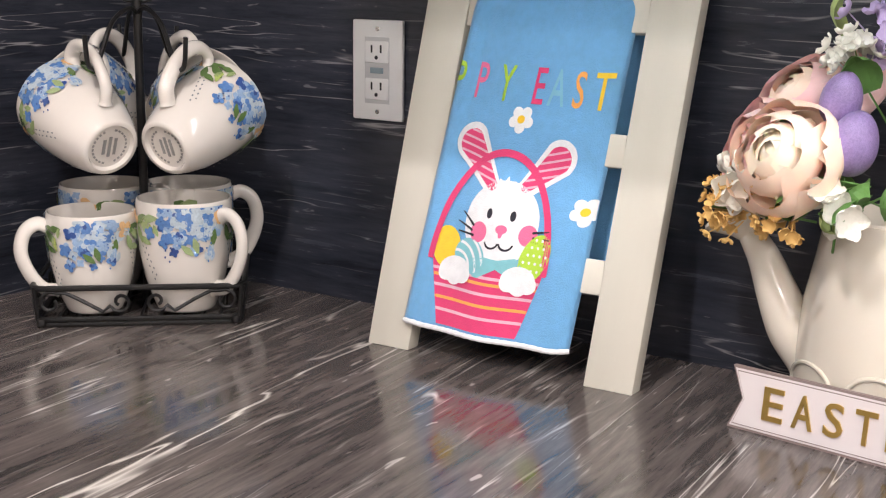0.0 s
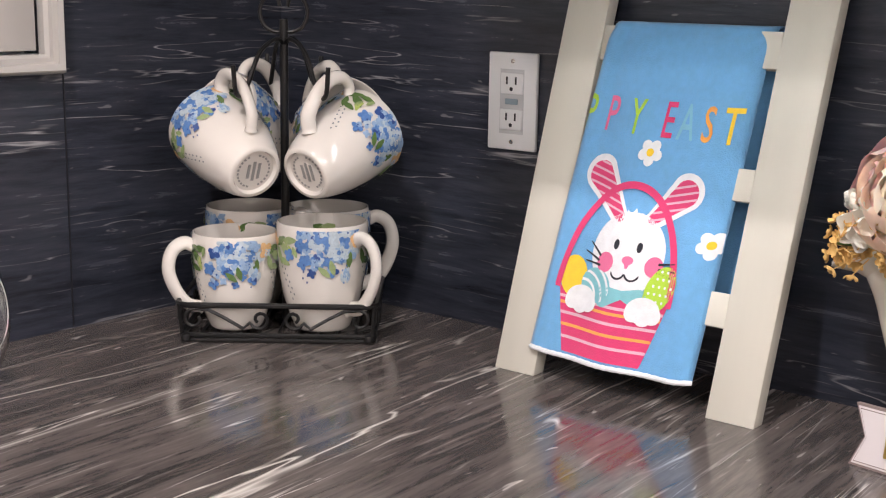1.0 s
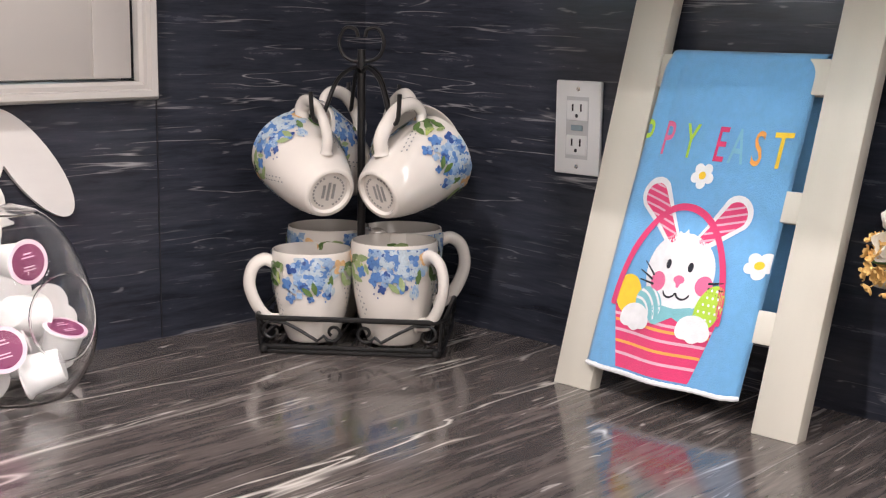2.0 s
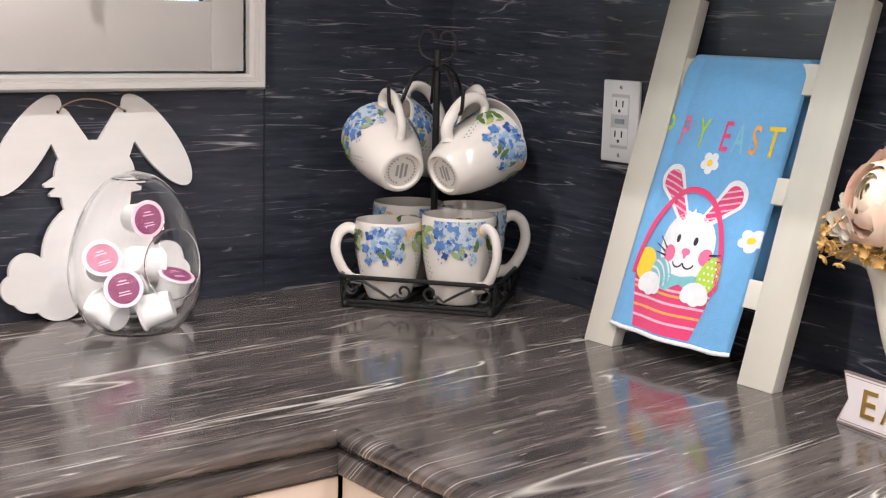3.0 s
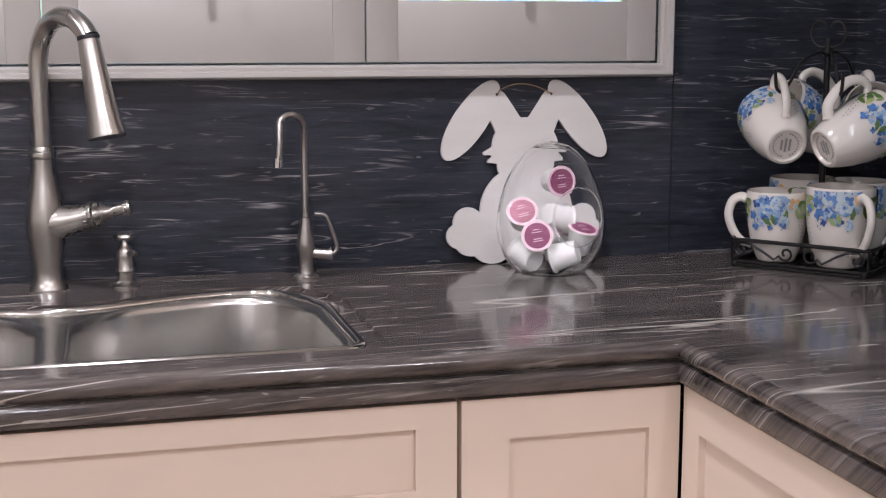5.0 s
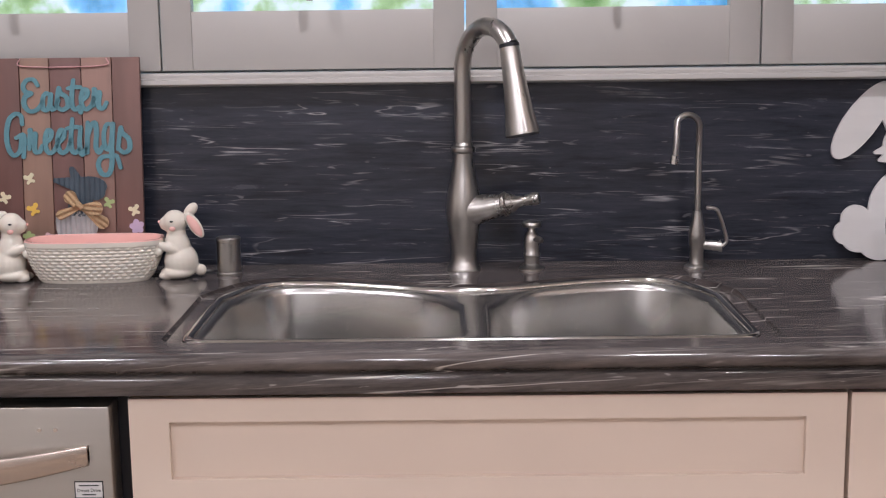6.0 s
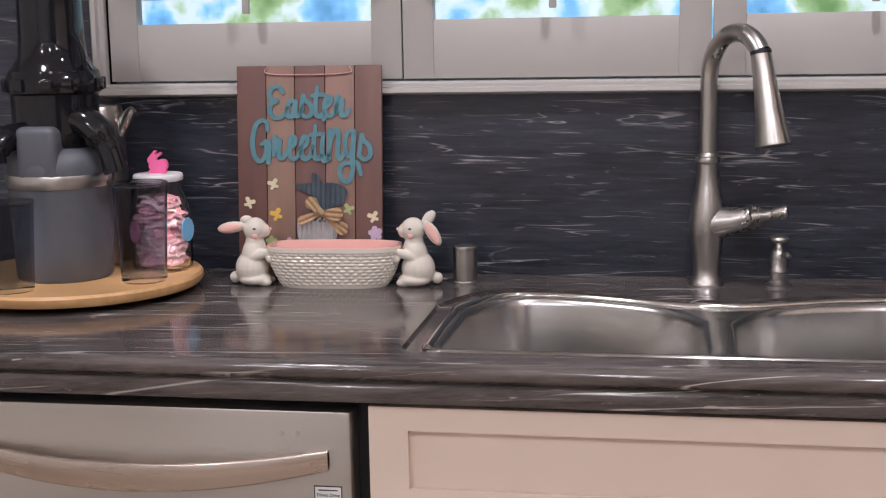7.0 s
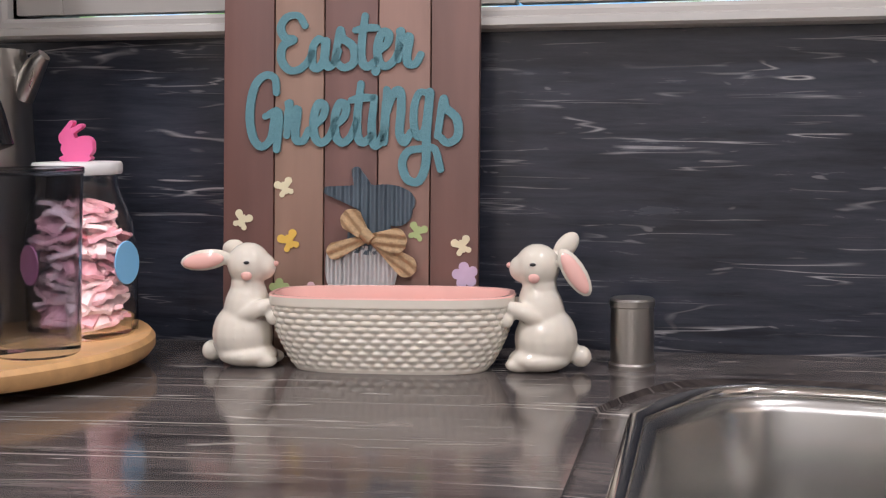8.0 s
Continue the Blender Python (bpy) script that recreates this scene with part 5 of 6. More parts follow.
POD_WHITE = material("white_pod_plastic", (0.66, 0.65, 0.63), 0.4, vary=0.03, scale=50)
POD_RIM = material("pale_pink_foil", (0.62, 0.46, 0.51), 0.35, vary=0.05, scale=80)
POD_PLUM = material("plum_foil_lid", (0.17, 0.035, 0.09), 0.3, vary=0.15, scale=120)
POD_PINK = material("dusty_pink_foil_lid", (0.30, 0.11, 0.16), 0.3, vary=0.15, scale=120)


def build_pod(lid_mat, label_):
    pod = thing("coffee_pod", label_, "coffee pod", pose(0, 0, 0), "coffee pods in the glass egg")
    part("cup", lathe([(0, 0.0), (0.0165, 0.0), (0.0182, 0.002), (0.0215, 0.036), (0.0232, 0.039), (0.0250, 0.0405), (0.0250, 0.0425), (0, 0.0425)], 28), POD_WHITE, pod)
    part("foil", lathe([(0, 0.0431), (0.0246, 0.0431), (0.0248, 0.0426)], 28), POD_RIM, pod)
    lid = part("lid", lathe([(0, 0.0435), (0.0200, 0.0435), (0.0202, 0.0432)], 28), lid_mat, pod, "printed plum foil lid")
    for y, wd, hh in ((0.0095, 0.005, 0.0007), (0.0055, 0.008, 0.0006), (-0.005, 0.007, 0.0006), (-0.0085, 0.008, 0.0006)):
        part("text_bar", box(-wd, wd, y - hh, y + hh, 0.0434, 0.0438), POD_RIM, lid, "", 0)
    return pod


pod_a = build_pod(POD_PLUM, "white coffee pod with a plum foil lid")
pod_b = build_pod(POD_PINK, "white coffee pod with a dusty pink foil lid")
spots = [(pod_a, (-0.036, -0.034, 0.064), (-0.25, -0.92, 0.20)), (pod_b, (-0.050, -0.004, 0.092), (-0.25, -0.80, 0.52)), (pod_a, (0.045, -0.018, 0.052), (0.12, -0.30, 0.94)),
         (None, (0.010, -0.042, 0.034), (-0.78, 0.50, -0.30)), (None, (-0.010, 0.012, 0.056), (0.9, -0.1, 0.42)), (None, (-0.044, -0.014, 0.030), (-0.3, 0.92, 0.3)), (None, (0.010, 0.000, 0.090), (0.85, 0.40, -0.25)),
         (pod_a, (0.012, 0.012, 0.146), (0.10, -0.98, 0.08)), (None, (0.022, 0.034, 0.030), (0.1, 0.3, 0.9))]
used = set()
for src, place, axis in spots:
    base_pod = src or pod_a
    m = Matrix.Translation((-0.617, -0.118, TOP)) @ Matrix.Translation(place) @ basis(axis, (1, 0.1, 0.1)) @ Matrix.Translation((0, 0, -0.021))
    if base_pod not in used:
        used.add(base_pod)
        base_pod.matrix_world = m
    else:
        copy_thing(base_pod, m)

# ---- turntable with juicer, cups and jar ----
TT = (-2.430, -0.208)
board = thing("turntable", "round bamboo turntable on the worktop", "turntable", pose(*TT, TOP) @ Matrix.Diagonal((0.94, 0.94, 1, 1)))
part("tray", lathe([(0, 0.010), (0.150, 0.010), (0.214, 0.012), (0.219, 0.018), (0.219, 0.026), (0.215, 0.0305), (0.208, 0.0300), (0.200, 0.0270), (0, 0.0265)], 72), BAMBOO, board, "pale bamboo round tray")
part("foot_ring", lathe([(0.10, 0.0), (0.12, 0.0), (0.12, 0.0102), (0.10, 0.0102)], 40), DARK, board)
TZ = TOP + 0.0268

juicer = thing("slow_juicer", "black and charcoal upright juicer on the turntable", "juicer", pose(-2.448, -0.212, TZ))
part("motor_base", lathe([(0, 0), (0.074, 0), (0.077, 0.004), (0.080, 0.06), (0.083, 0.150), (0.084, 0.158), (0.080, 0.160), (0, 0.160)], 56), CHARCOAL, juicer, "matt charcoal motor base")
part("trim_band", lathe([(0.0845, 0.152), (0.0855, 0.154), (0.0860, 0.170), (0.0850, 0.173), (0.082, 0.173)], 56), STEEL, juicer, "silver band")
part("upper_base", lathe([(0.084, 0.172), (0.0845, 0.185), (0.080, 0.205), (0.070, 0.214), (0.050, 0.216), (0, 0.216)], 56), CHARCOAL, juicer)
bm = box(-0.034, 0.034, -0.083, -0.030, 0.165, 0.252, 0.012, segments=4)
part("front_shield", bm, CHARCOAL, juicer, "rounded charcoal front shield")
part("chamber", lathe([(0, 0.214), (0.060, 0.214), (0.066, 0.222), (0.069, 0.245), (0.070, 0.300), (0.072, 0.302), (0.076, 0.304), (0.077, 0.312), (0.077, 0.324), (0.074, 0.328), (0.072, 0.338), (0, 0.338)], 56), BLACK_GLOSS, juicer, "glossy black juicing chamber")
for k in range(10):
    a = 2 * math.pi * k / 10
    part("lug", box(0.074, 0.082, -0.010, 0.010, 0.306, 0.326, 0.002), BLACK_GLOSS, juicer).matrix_local = Matrix.Rotation(a, 4, "Z")
part("feed_chute", lathe([(0.070, 0.337), (0.064, 0.345), (0.055, 0.36), (0.052, 0.39), (0.051, 0.45), (0.0535, 0.49), (0.058, 0.52), (0.060, 0.56), (0.056, 0.565), (0, 0.565)], 48), BLACK_GLOSS, juicer, "glossy black feed chute")
part("chute_lever", tube(curve([(0.050, -0.02, 0.33), (0.068, -0.03, 0.352), (0.060, -0.03, 0.382), (0.050, -0.028, 0.395)], 6), 0.004, 8), BLACK_GLOSS, juicer)
part("juice_spout", tube(curve([(-0.035, -0.045, 0.235), (-0.052, -0.075, 0.233), (-0.060, -0.095, 0.215), (-0.060, -0.098, 0.196)], 6), [0.022] * 12 + [0.018] * 7, 16), BLACK_GLOSS, juicer)
part("pulp_spout", tube(curve([(0.040, -0.025, 0.262), (0.075, -0.030, 0.248), (0.100, -0.030, 0.215), (0.112, -0.030, 0.176)], 6), [0.026] * 10 + [0.020] * 9, 16), BLACK_GLOSS, juicer)


def cup_body(bm=None):
    return lathe([(0, 0.0), (0.036, 0.0), (0.0395, 0.003), (0.0415, 0.05), (0.0455, 0.14), (0.0470, 0.172), (0.0475, 0.180), (0.0455, 0.180), (0.0448, 0.172), (0.0432, 0.14), (0.039, 0.05), (0.036, 0.012), (0, 0.012)], 48)


cup = thing("juice_cup", "smoky translucent plastic juice cup on the turntable", "cup", pose(-2.297, -0.246, TZ) @ Matrix.Diagonal((0.92, 0.92, 0.88, 1)), "smoky juicer cups")
part("cup_body", cup_body(), SMOKE, cup).visible_shadow = False
part("rim", lathe([(0.0476, 0.1765), (0.0486, 0.1785), (0.0486, 0.1815), (0.0474, 0.1830), (0.0456, 0.1830), (0.0450, 0.1806), (0.0476, 0.1804)], 48), SMOKE, cup, "rolled smoky rim")
copy_thing(cup, pose(-2.474, -0.345, TZ) @ Matrix.Diagonal((0.92, 0.92, 0.88, 1)))

candy = thing("sweet_jar", "glass jar of pink wrapped sweets with a white lid", "jar", pose(-2.308, -0.140, TZ))
part("glass_body", lathe([(0, 0), (0.046, 0), (0.051, 0.004), (0.052, 0.02), (0.052, 0.085), (0.049, 0.108), (0.040, 0.130), (0.0365, 0.140), (0.0365, 0.150), (0.0345, 0.150), (0.0345, 0.140), (0.038, 0.129), (0.0468, 0.107), (0.0498, 0.085), (0.0498, 0.02), (0.047, 0.007), (0, 0.006)], 48), GLASS, candy).visible_shadow = False
part("lid", lathe([(0, 0.151), (0.040, 0.151), (0.0415, 0.153), (0.0415, 0.160), (0.040, 0.1625), (0, 0.163)], 40), material("white_lid_paint", (0.80, 0.79, 0.78), 0.4, vary=0.03), candy, "white round lid")
HOT = material("hot_pink_plastic", (0.86, 0.16, 0.38), 0.4, vary=0.05, subsurface=0.1)
fin = plate([oval(0.002, 0.012, 0.016, 0.010), oval(0.009, 0.016, 0.009, 0.008), oval(-0.008, 0.022, 0.008, 0.0075), cone_shape(-0.010, 0.027, -0.003, 0.036, 0.0028, 0.0022), cone_shape(-0.006, 0.026, 0.006, 0.033, 0.0026, 0.0022), oval(0, 0.003, 0.016, 0.004)],
            (-0.02, 0.022, 0.0, 0.042), 0.0012, 0.008)
bmesh.ops.translate(fin, vec=(0, -0.004, 0.1628), verts=fin.verts)
part("finial", fin, HOT, candy, "hot pink animal-shaped knob", 40)
tag_ = lathe([(0, 0.0012), (0.0145, 0.0012), (0.015, 0), (0, 0)], 28, m=Matrix.Translation((0.052, -0.012, 0.070)) @ Matrix.Rotation(radians(68), 4, "Z") @ Matrix.Rotation(radians(90), 4, "X"), squash=1.35)
part("tag", tag_, material("sky_blue_tag", (0.22, 0.50, 0.78), 0.4, vary=0.05), candy, "sky blue oval tag")
tag_ = lathe([(0, 0.0012), (0.0135, 0.0012), (0.014, 0), (0, 0)], 28, m=Matrix.Translation((-0.026, -0.0475, 0.070)) @ Matrix.Rotation(radians(-25), 4, "Z") @ Matrix.Rotation(radians(90), 4, "X"), squash=1.35)
part("tag", tag_, material("rose_tag", (0.62, 0.22, 0.36), 0.4, vary=0.05), candy, "rose pink oval tag")
WRAP = [material("pink_wrapper_" + w_, c, 0.35, vary=0.15, scale=160, bump=0.4, bump_scale=260) for w_, c in (("pale", (0.80, 0.46, 0.47)), ("rosy", (0.74, 0.36, 0.39)), ("light", (0.82, 0.58, 0.56)))]
rng = random.Random(11)
wrap_meshes = []
for k in range(6):
    bm = bmesh.new()
    n = 7
    g = []
    for i in range(n):
        g.append([bm.verts.new((0.018 * (i / (n - 1) * 2 - 1), 0.0115 * (j / 4 * 2 - 1) * (1.15 if i in (0, n - 1) else 1), 0.005 * math.sin(math.pi * i / (n - 1)) ** 0.5 * math.cos(math.pi * (j / 4 - 0.5)) + rng.uniform(-0.0015, 0.0015))) for j in range(5)])
    for a, b in zip(g, g[1:]):
        for j in range(4):
            bm.faces.new((a[j], a[j + 1], b[j + 1], b[j]))
    made = bmesh.ops.extrude_face_region(bm, geom=list(bm.faces))
    bmesh.ops.translate(bm, vec=(0, 0, -0.004), verts=[v for v in made["geom"] if isinstance(v, bmesh.types.BMVert)])
    bmesh.ops.recalc_face_normals(bm, faces=bm.faces)
    me = bpy.data.meshes.new("wrapped_sweet")
    bm.to_mesh(me)
    bm.free()
    me.materials.append(WRAP[k % 3])
    wrap_meshes.append(me)
for layer in range(13):
    for k in range(7):
        a = 2 * math.pi * (k + 0.5 * (layer % 2)) / 7 + rng.uniform(-0.2, 0.2)
        r = rng.uniform(0.020, 0.030) * (1 if layer < 11 else 0.75)
        ob = new("wrapped_sweet", rng.choice(wrap_meshes))
        ob.matrix_world = pose(-2.308 + r * math.cos(a), -0.142 + r * math.sin(a), TZ + 0.014 + 0.0088 * layer) @ Matrix.Rotation(a + 1.57 + rng.uniform(-0.4, 0.4), 4, "Z") @ Matrix.Rotation(rng.uniform(-0.6, 0.6), 4, "X") @ Matrix.Rotation(rng.uniform(-0.4, 0.4), 4, "Y")
        tagged(ob, "pink paper-wrapped sweet in the glass jar", "sweet", "pink wrapped sweets")

kettle = thing("kettle", "grey metal kettle standing behind the juicer", "kettle", pose(-2.447, -0.069, TZ))
part("kettle_body", lathe([(0, 0.0), (0.050, 0.0), (0.052, 0.01), (0.052, 0.15), (0.050, 0.24), (0.048, 0.265), (0.045, 0.272), (0, 0.276)], 40), STEEL, kettle)
part("spout", tube(curve([(0.044, 0, 0.225), (0.062, 0, 0.255), (0.072, 0, 0.266)], 5), [0.014 - 0.0007 * k for k in range(11)], 12), STEEL, kettle)

# ---- printed wooden wall board ----
PLANKS = [material("stained_plank_" + n, c, 0.55, vary=0.35, scale=26, stretch=(1, 1, 0.10), bump=0.1, bump_scale=120) for n, c in
          (("russet", (0.150, 0.075, 0.062)), ("tan", (0.270, 0.170, 0.125)), ("brown", (0.165, 0.090, 0.078)), ("fawn", (0.280, 0.170, 0.135)), ("umber", (0.175, 0.098, 0.082)))]
BW, BH = 0.2555, 0.363
B0 = Matrix.Translation((-2.1985, -0.066, TOP + 0.0008)) @ Matrix.Rotation(radians(-4.8), 4, "X")
sb = thing("greeting_board", "stained plank board with teal script greeting lettering", "sign", B0)
xs = [0.0, 0.0525, 0.103, 0.1565, 0.208, BW]
for k, (a, b) in enumerate(zip(xs, xs[1:])):
    part("plank", box(a + 0.0007, b - 0.0007, 0, 0.009, 0, BH, 0.0008), PLANKS[k], sb)
part("back_board", box(0.002, BW - 0.002, 0.0092, 0.012, 0.002, BH - 0.002), DARK, sb)
SCRIPT = material("teal_glitter_lettering", (0.11, 0.25, 0.29), 0.35, vary=0.15, scale=400, bump=0.5, bump_scale=900)


# a brush script drawn with round strokes; units are hundredths of the word's x-height grid
GLYPHS = {
    "E": [[(105, 180), (80, 217), (35, 213), (10, 175), (25, 137), (60, 127), (20, 105), (12, 55), (40, 15), (80, 13), (115, 40), (135, 75)]],
    "a": [[(62, 118), (40, 128), (18, 95), (16, 32), (38, 18), (62, 50), (70, 118), (64, 55), (78, 22), (104, 40), (118, 80)]],
    "s": [[(4, 40), (24, 155), (34, 130), (76, 95), (80, 40), (42, 18), (10, 40)]],
    "t": [[(40, 210), (28, 115), (28, 45), (50, 20), (82, 42)], [(2, 157), (42, 165), (86, 165)]],
    "e": [[(4, 75), (40, 105), (46, 140), (22, 148), (4, 105), (6, 45), (32, 20), (66, 42), (90, 95)]],
    "r": [[(6, 150), (16, 122), (44, 128), (36, 65), (40, 30), (68, 28), (88, 62)], [(2, 45), (12, 150)]],
    "G": [[(110, 215), (104, 268), (68, 282), (24, 242), (4, 140), (16, 50), (50, 10), (88, 40), (102, 125)], [(66, 125), (118, 138), (112, 0)]],
    "i": [[(14, 165), (4, 80), (10, 20), (30, 15), (56, 65)], [(17, 248), (19, 252)]],
    "n": [[(14, 190), (4, 22)], [(8, 100), (40, 178), (66, 184), (70, 130), (64, 50), (84, 20), (106, 52)]],
    "g": [[(62, 178), (26, 178), (6, 130), (8, 62), (28, 38), (52, 72), (66, 180), (54, 50), (52, -48), (26, -104), (-18, -98), (-38, -48), (-14, -8), (46, 0), (86, -2), (108, -66)]],
}


def brush_word(text, lefts, x0, z0, unit, tall, parent, mat_):
    """Raised lettering, one mesh a letter; lefts gives each letter's place along the line."""
    for ch, left in zip(text, lefts):
        shapes_ = []
        for stroke in GLYPHS[ch]:
            line = curve([(x0 + unit * (left + px), 0, z0 + unit * pz * (tall if ch not in "EG" else 1.0)) for px, pz in stroke], 4)
            n_ = len(line) - 1
            for q, (a, b) in enumerate(zip(line, line[1:])):
                w_ = 0.0030 + 0.0008 * math.sin(math.pi * q / max(1, n_)) + 0.0005 * abs((b - a).normalized().z)
                shapes_.append(cone_shape(a.x, a.z, b.x, b.z, w_))
        xs_ = [x0 + unit * (left + p[0]) for st_ in GLYPHS[ch] for p in st_]
        zs_ = [z0 + unit * 1.3 * p[1] for st_ in GLYPHS[ch] for p in st_]
        bm = plate(shapes_, (min(xs_) - 0.006, max(xs_) + 0.006, min(zs_) - 0.006, max(zs_) + 0.006), 0.0012, 0.0024)
        bmesh.ops.translate(bm, vec=(0, -0.0026, 0), verts=bm.verts)
        part("letter", bm, mat_, parent, "raised teal glitter script letter", 40)


brush_word("Easter", (250, 369, 468, 550, 636, 716), -0.0072, BH - 0.0915, 0.000256, 1.0, sb, SCRIPT)
brush_word("Greetings", (134, 284, 389, 472, 535, 614, 661, 774, 866), -0.0072, BH - 0.1650, 0.000256, 1.16, sb, SCRIPT)
part("hanger_wire", tube(curve([(0.055, -0.001, BH - 0.001), (0.056, -0.002, BH - 0.013), (0.12, -0.0025, BH - 0.0155), (0.198, -0.002, BH - 0.013), (0.200, -0.001, BH - 0.001)], 8), 0.0011, 6), material("pink_cord", (0.55, 0.30, 0.30), 0.7), sb, "thin pink hanging cord")
TIN = material("corrugated_blue_grey_tin", (0.10, 0.13, 0.16), 0.38, 0.6, vary=0.2, scale=40)
TIN_PALE = material("pale_galvanised_tin", (0.55, 0.57, 0.58), 0.35, 0.7, vary=0.2, scale=50)


def ridged(shapes, bx_, cut=()):
    bm = sheet(shapes, bx_, 0.0013, lambda u, v: (u, -0.004 + 0.0010 * math.sin(u / 0.0085 * 2 * math.pi), v), cut)
    made = bmesh.ops.extrude_face_region(bm, geom=list(bm.faces))
    bmesh.ops.translate(bm, vec=(0, 0.0016, 0), verts=[v for v in made["geom"] if isinstance(v, bmesh.types.BMVert)])
    return bm


up = lambda x, y: 0.112 - y
tin_shapes = [cone_shape(0.150, 0.150, 0.108, 0.158, 0.014, 0.004), cone_shape(0.148, 0.150, 0.137, 0.176, 0.011, 0.005), oval(0.165, 0.147, 0.030, 0.017), oval(0.176, 0.138, 0.016, 0.014), oval(0.150, 0.112, 0.022, 0.030)]
part("tin_cutout", ridged(tin_shapes, (0.09, 0.21, 0.10, 0.19)), TIN, sb, "dark corrugated tin animal-shaped cut-out", 60)
part("tin_base", ridged([oval(0.142, 0.085, 0.036, 0.042), cone_shape(0.118, 0.050, 0.170, 0.050, 0.012)], (0.09, 0.21, 0.04, 0.1)), TIN_PALE, sb, "pale ridged tin body", 60)
BURLAP = material("burlap", (0.42, 0.29, 0.16), 0.9, vary=0.35, scale=260, bump=0.8, bump_scale=700)


def ribbon_piece(name, a, b, ra, rb, depth, parent):
    """One flat pleated length of the bow, widening from the knot."""
    bm = plate([cone_shape(*a, *b, ra, rb)], (min(a[0], b[0]) - 0.02, max(a[0], b[0]) + 0.02, min(a[1], b[1]) - 0.02, max(a[1], b[1]) + 0.02), 0.0012, 0.0022)
    along_ = Vector((b[0] - a[0], b[1] - a[1])).normalized()
    for v in bm.verts:
        off = (v.co.x - a[0]) * -along_.y + (v.co.z - a[1]) * along_.x
        v.co.y += -depth + 0.0011 * math.sin(off / 0.0042 * math.pi)
    return part(name, bm, BURLAP, parent, "", 60)


bow = part("burlap_bow", tube([(0.1455, -0.011, 0.118), (0.1545, -0.012, 0.110)], [0.0060, 0.0055], 12), BURLAP, sb, "brown burlap bow")
ribbon_piece("bow_tail", (0.147, 0.112), (0.117, 0.100), 0.004, 0.0085, 0.0085, bow)
ribbon_piece("bow_tail", (0.155, 0.110), (0.187, 0.086), 0.004, 0.0105, 0.0095, bow)
ribbon_piece("bow_loop", (0.147, 0.115), (0.1345, 0.129), 0.005, 0.0115, 0.0115, bow)
ribbon_piece("bow_loop", (0.154, 0.112), (0.176, 0.110), 0.005, 0.0125, 0.0125, bow)
SOFT = {n: material(n + "_painted_motif", c, 0.6, vary=0.1, scale=90) for n, c in (("cream", (0.68, 0.62, 0.42)), ("gold", (0.70, 0.46, 0.08)), ("sage", (0.38, 0.46, 0.20)), ("lilac", (0.52, 0.40, 0.54)), ("pink", (0.66, 0.44, 0.48)))}


def motif(cx, cz, size, kind, colour, turn_=0.0):
    if kind == "butterfly":
        s = [cone_shape(0, 0, 0.55 * q, 0.55, 0.16, 0.36) for q in (1, -1)] + [cone_shape(0, 0, 0.45 * q, -0.45, 0.14, 0.26) for q in (1, -1)] + [cone_shape(0, -0.5, 0, 0.6, 0.08)]
    else:
        s = [oval(0.55 * math.cos(a), 0.55 * math.sin(a), 0.34, 0.34) for a in (1.57 + 1.2566 * k for k in range(5))] + [oval(0, 0, 0.4, 0.4)]
    c_, s_ = math.cos(radians(turn_)), math.sin(radians(turn_))
    bm = sheet(s, (-1.1, 1.1, -1.1, 1.1), 0.10, lambda u, v: (cx + size * (c_ * u - s_ * v), -0.0012, cz + size * (s_ * u + c_ * v)))
    made = bmesh.ops.extrude_face_region(bm, geom=list(bm.faces))
    bmesh.ops.translate(bm, vec=(0, 0.001, 0), verts=[v for v in made["geom"] if isinstance(v, bmesh.types.BMVert)])
    part("painted_motif", bm, SOFT[colour], sb, "small painted " + kind, 60)


for q in ((0.020, 0.128, 0.0105, "butterfly", "cream", -25), (0.064, 0.160, 0.0105, "butterfly", "cream", 20), (0.069, 0.108, 0.0115, "butterfly", "gold", 25), (0.196, 0.118, 0.010, "butterfly", "sage", -20),
          (0.240, 0.105, 0.0105, "butterfly", "cream", 20), (0.059, 0.062, 0.012, "flower", "sage", 0), (0.243, 0.078, 0.0145, "flower", "lilac", 10), (0.215, 0.055, 0.012, "flower", "pink", 30), (0.092, 0.060, 0.011, "flower", "pink", 10)):
    motif(*q)

# ---- ceramic planter ----
PC = (-2.0130, -0.117)
planter = thing("ceramic_planter", "white basketweave ceramic planter with a pink glazed inside", "planter", pose(*PC, TOP, 0, 0, 3.0))
PLX, PLY, PH = 0.112, 0.047, 0.068


def trough(s, z):
    """A rounded oblong ring, s across in each way, at a height."""
    out = []
    for k in range(288):
        a = 2 * math.pi * k / 288
        c_, s_ = math.cos(a), math.sin(a)
        n = 3.2
        r = (abs(c_) ** n + abs(s_) ** n) ** (-1 / n)
        out.append((r * c_, r * s_))
    return out


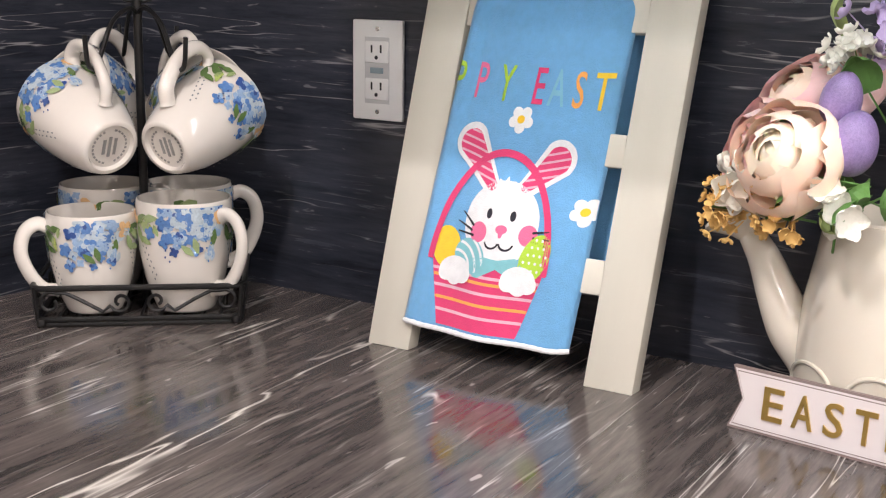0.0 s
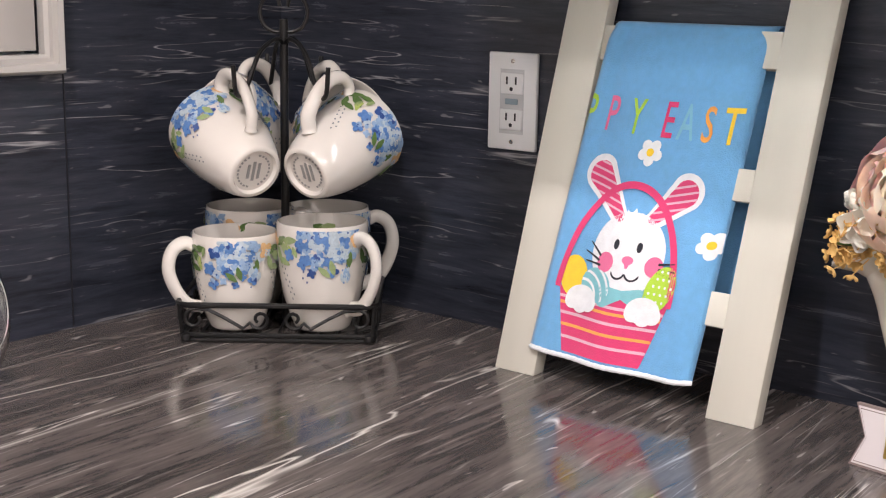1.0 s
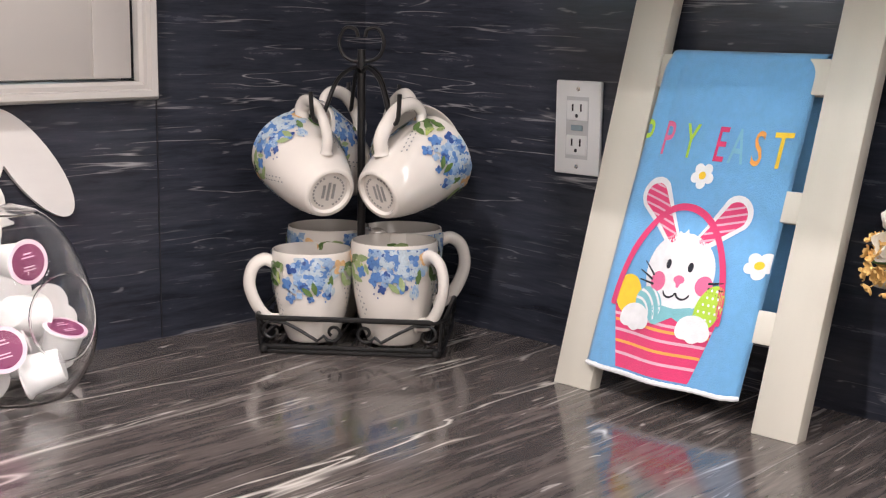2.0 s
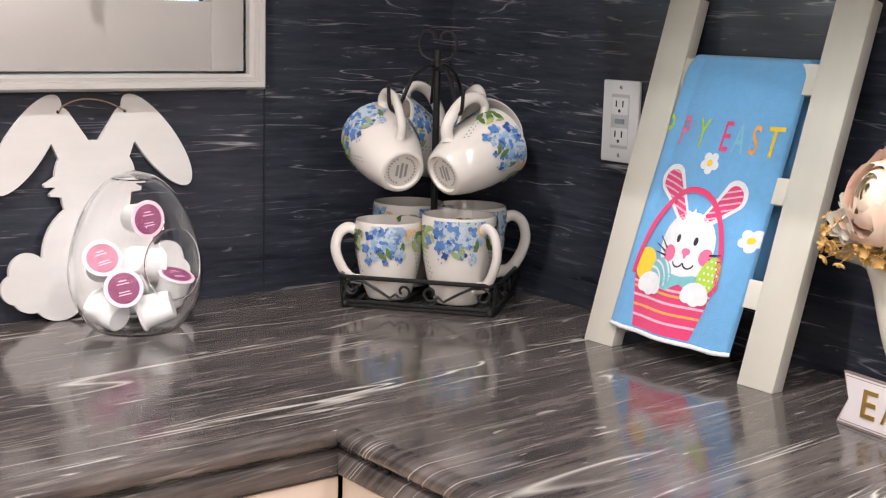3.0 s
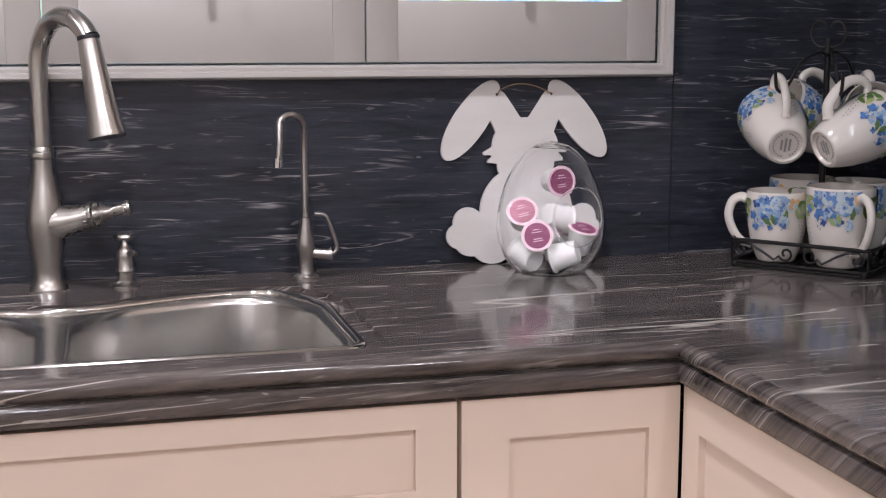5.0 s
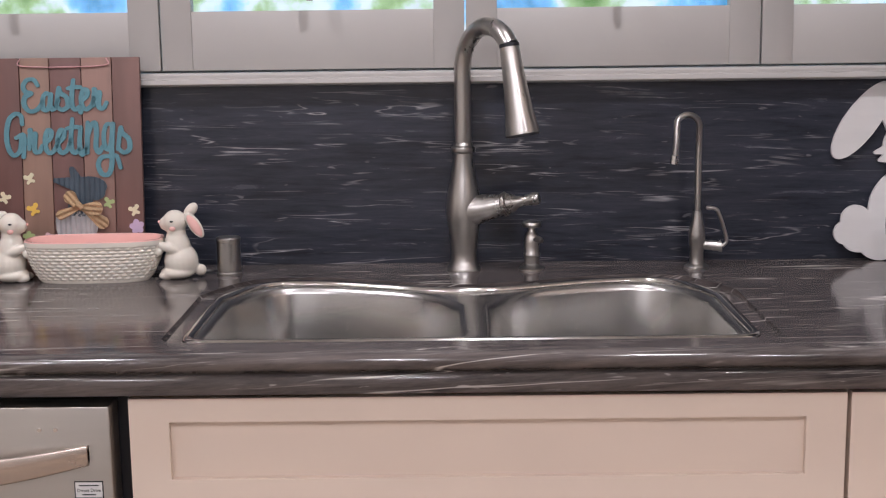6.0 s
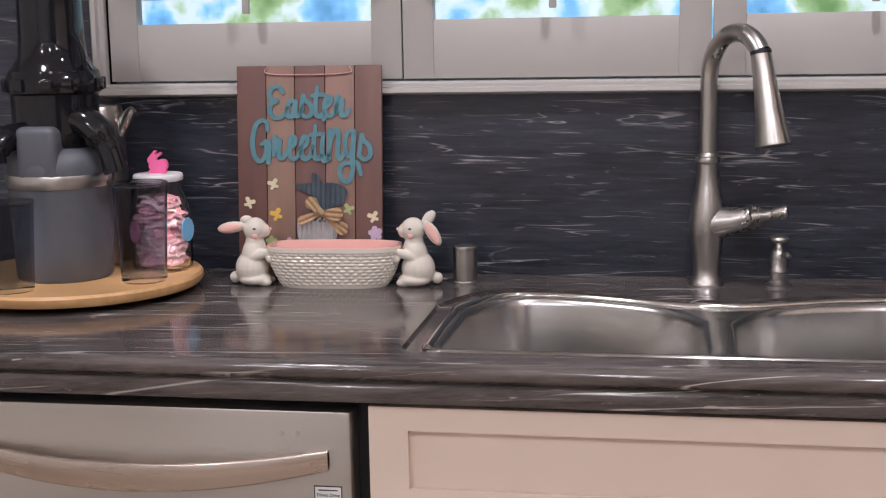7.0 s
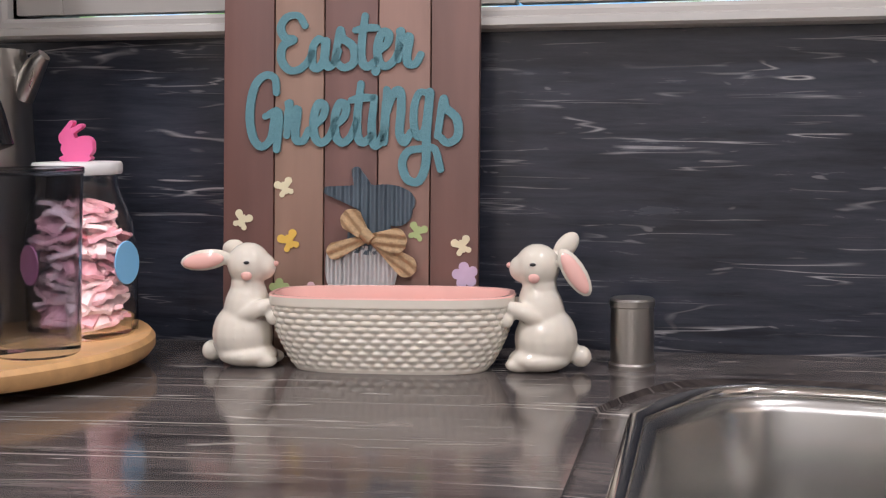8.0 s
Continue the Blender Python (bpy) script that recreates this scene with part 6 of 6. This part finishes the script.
bm = bmesh.new()
rows_ = 60
last = None
cells_z = 10
for j in range(rows_ + 1):
    v = j / rows_
    z = PH * v
    grow = 0.77 + 0.23 * math.sin(math.pi / 2 * min(1, 0.05 + v * 1.0)) ** 0.9 if v < 0.9 else 1.0
    ring = []
    for k, (cx, cy) in enumerate(trough(1, z)):
        x, y = PLX * grow * cx, PLY * grow * cy
        bulge = 0.0
        if 0.06 < v < 0.88:
            lane = (v - 0.06) / 0.82 * cells_z
            row_n = int(lane)
            along = k / 288 * 48 + 0.5 * (row_n % 2)
            bulge = 0.0022 * abs(math.sin(math.pi * lane)) ** 0.6 * abs(math.sin(math.pi * along)) ** 0.5 - 0.0012
        elif v >= 0.88:
            bulge = 0.0012
        d = Vector((x / PLX ** 2, y / PLY ** 2, 0)).normalized()
        ring.append(bm.verts.new(Vector((x, y, z)) + d * bulge))
    if last:
        strip(bm, last, ring)
    else:
        bm.faces.new(ring)
    last = ring
part("basket", bm, CERAMIC, planter, "white woven-relief ceramic trough", 70)
bm = bmesh.new()
last = None
for s, z in ((1.012, PH - 0.001), (1.0, PH + 0.0015), (0.965, PH + 0.0012), (0.945, PH - 0.004), (0.93, 0.05), (0.86, 0.02), (0.80, 0.012)):
    ring = [bm.verts.new((PLX * s * cx, PLY * (s - (0.03 if s < 0.98 else 0)) * cy, z)) for cx, cy in trough(1, z)]
    if last:
        strip(bm, last, ring)
    last = ring
bm.faces.new(last)
part("lining", bm, PINK_GLAZE, planter, "pink glazed inside and rim", 60)


def ball(bm, place, r, m=None, seg=18):
    made = bmesh.ops.create_uvsphere(bm, u_segments=seg, v_segments=12, radius=1.0,
                                     matrix=Matrix.Translation(place) @ (m or Matrix.Identity(4)) @ Matrix.Diagonal((*r, 1)))
    return made["verts"]


def fused(bm, size, rounds):
    """The same body with its pieces run together into one smooth skin."""
    me = bpy.data.meshes.new("clay")
    bm.to_mesh(me)
    bm.free()
    ob = new("clay", me)
    skin = ob.modifiers.new("skin", "REMESH")
    skin.mode, skin.voxel_size = "VOXEL", size
    soft = ob.modifiers.new("soft", "SMOOTH")
    soft.iterations, soft.factor = rounds, 0.5
    done = bpy.data.meshes.new_from_object(ob.evaluated_get(bpy.context.evaluated_depsgraph_get()))
    out = bmesh.new()
    out.from_mesh(done)
    bpy.data.objects.remove(ob)
    bpy.data.meshes.remove(done)
    bpy.data.meshes.remove(me)
    return out


def figurine(sgn):
    """A plain seated ceramic figure that holds the trough: one mesh, facing the trough."""
    bm = bmesh.new()
    def B(x, y, z, rx, ry, rz, ty=0.0):
        return ball(bm, (sgn * x, y, z), (rx, ry, rz), Matrix.Rotation(sgn * radians(ty), 4, "Y"))
    B(0, 0, 0.030, 0.030, 0.027, 0.032)
    B(-0.004, 0, 0.055, 0.022, 0.021, 0.034, -12)
    B(-0.008, 0, 0.098, 0.0215, 0.0195, 0.0215)
    B(-0.021, 0, 0.096, 0.014, 0.0125, 0.0135)
    B(-0.006, -0.004, 0.0115, 0.030, 0.024, 0.0125)
    B(-0.024, -0.013, 0.007, 0.014, 0.009, 0.0075)
    B(-0.024, 0.013, 0.007, 0.014, 0.009, 0.0075)
    B(0.032, 0.004, 0.013, 0.0105, 0.0105, 0.0105)
    B(-0.018, -0.017, 0.056, 0.023, 0.0075, 0.0085, 22)
    B(-0.018, 0.017, 0.056, 0.023, 0.0075, 0.0085, 22)
    B(-0.037, -0.018, 0.049, 0.0085, 0.007, 0.0075)
    B(-0.037, 0.018, 0.049, 0.0085, 0.007, 0.0075)
    if sgn > 0:
        B(0.027, -0.012, 0.094, 0.011, 0.006, 0.026, -32)
        B(0.018, 0.014, 0.116, 0.010, 0.006, 0.016, 40)
        inner = [(0.0275, -0.0158, 0.0935, 0.0078, 0.0035, 0.0215, -32)]
    else:
        B(0.032, -0.010, 0.103, 0.026, 0.006, 0.0105, 8)
        B(0.012, 0.016, 0.112, 0.012, 0.006, 0.009, 8)
        inner = [(0.033, -0.0138, 0.1025, 0.0210, 0.0035, 0.0075, 8)]
    B(-0.006, 0, 0.078, 0.0165, 0.016, 0.017)
    bm = fused(bm, 0.0015, 10)
    white = len(bm.faces)
    for q in inner:
        B(*q)
    B(-0.0345, 0, 0.099, 0.0028, 0.004, 0.0028)
    B(-0.010, -0.0165, 0.089, 0.0055, 0.0032, 0.0050)
    pink = len(bm.faces)
    B(-0.011, -0.0188, 0.1015, 0.0030, 0.0014, 0.0016)
    for k, f in enumerate(bm.faces):
        f.material_index = 0 if k < white else (1 if k < pink else 2)
    return bm


for sgn in (1, -1):
    ob = part("figure", figurine(sgn), [CERAMIC, PINK_GLAZE, INK], planter, "white glazed seated long-eared figure", 70)
    ob.matrix_local = Matrix.Translation((sgn * 0.141, -0.004, 0)) @ Matrix.Scale(0.96, 4)

# ---- small things in the sink ----
dish = thing("glass_dish", "small clear glass dish lying in the sink bowl", "dish", pose(-1.235, -0.40, rim_z - 0.196) @ Matrix.Rotation(radians(14), 4, "X"))
part("dish_body", lathe([(0, 0.0), (0.045, 0.0), (0.062, 0.03), (0.070, 0.075), (0.066, 0.075), (0.058, 0.032), (0.043, 0.006), (0, 0.006)], 40), GLASS, dish)
scrub = thing("scrubbing_sponge", "small teal scrubbing sponge in the sink bowl", "sponge", pose(-1.455, -0.44, rim_z - 0.1955, 0, 0, 25))
part("sponge_block", box(-0.045, 0.045, -0.03, 0.03, 0, 0.03, 0.006), material("teal_sponge", (0.05, 0.40, 0.36), 0.9, vary=0.2, scale=200, bump=0.6, bump_scale=500), scrub)
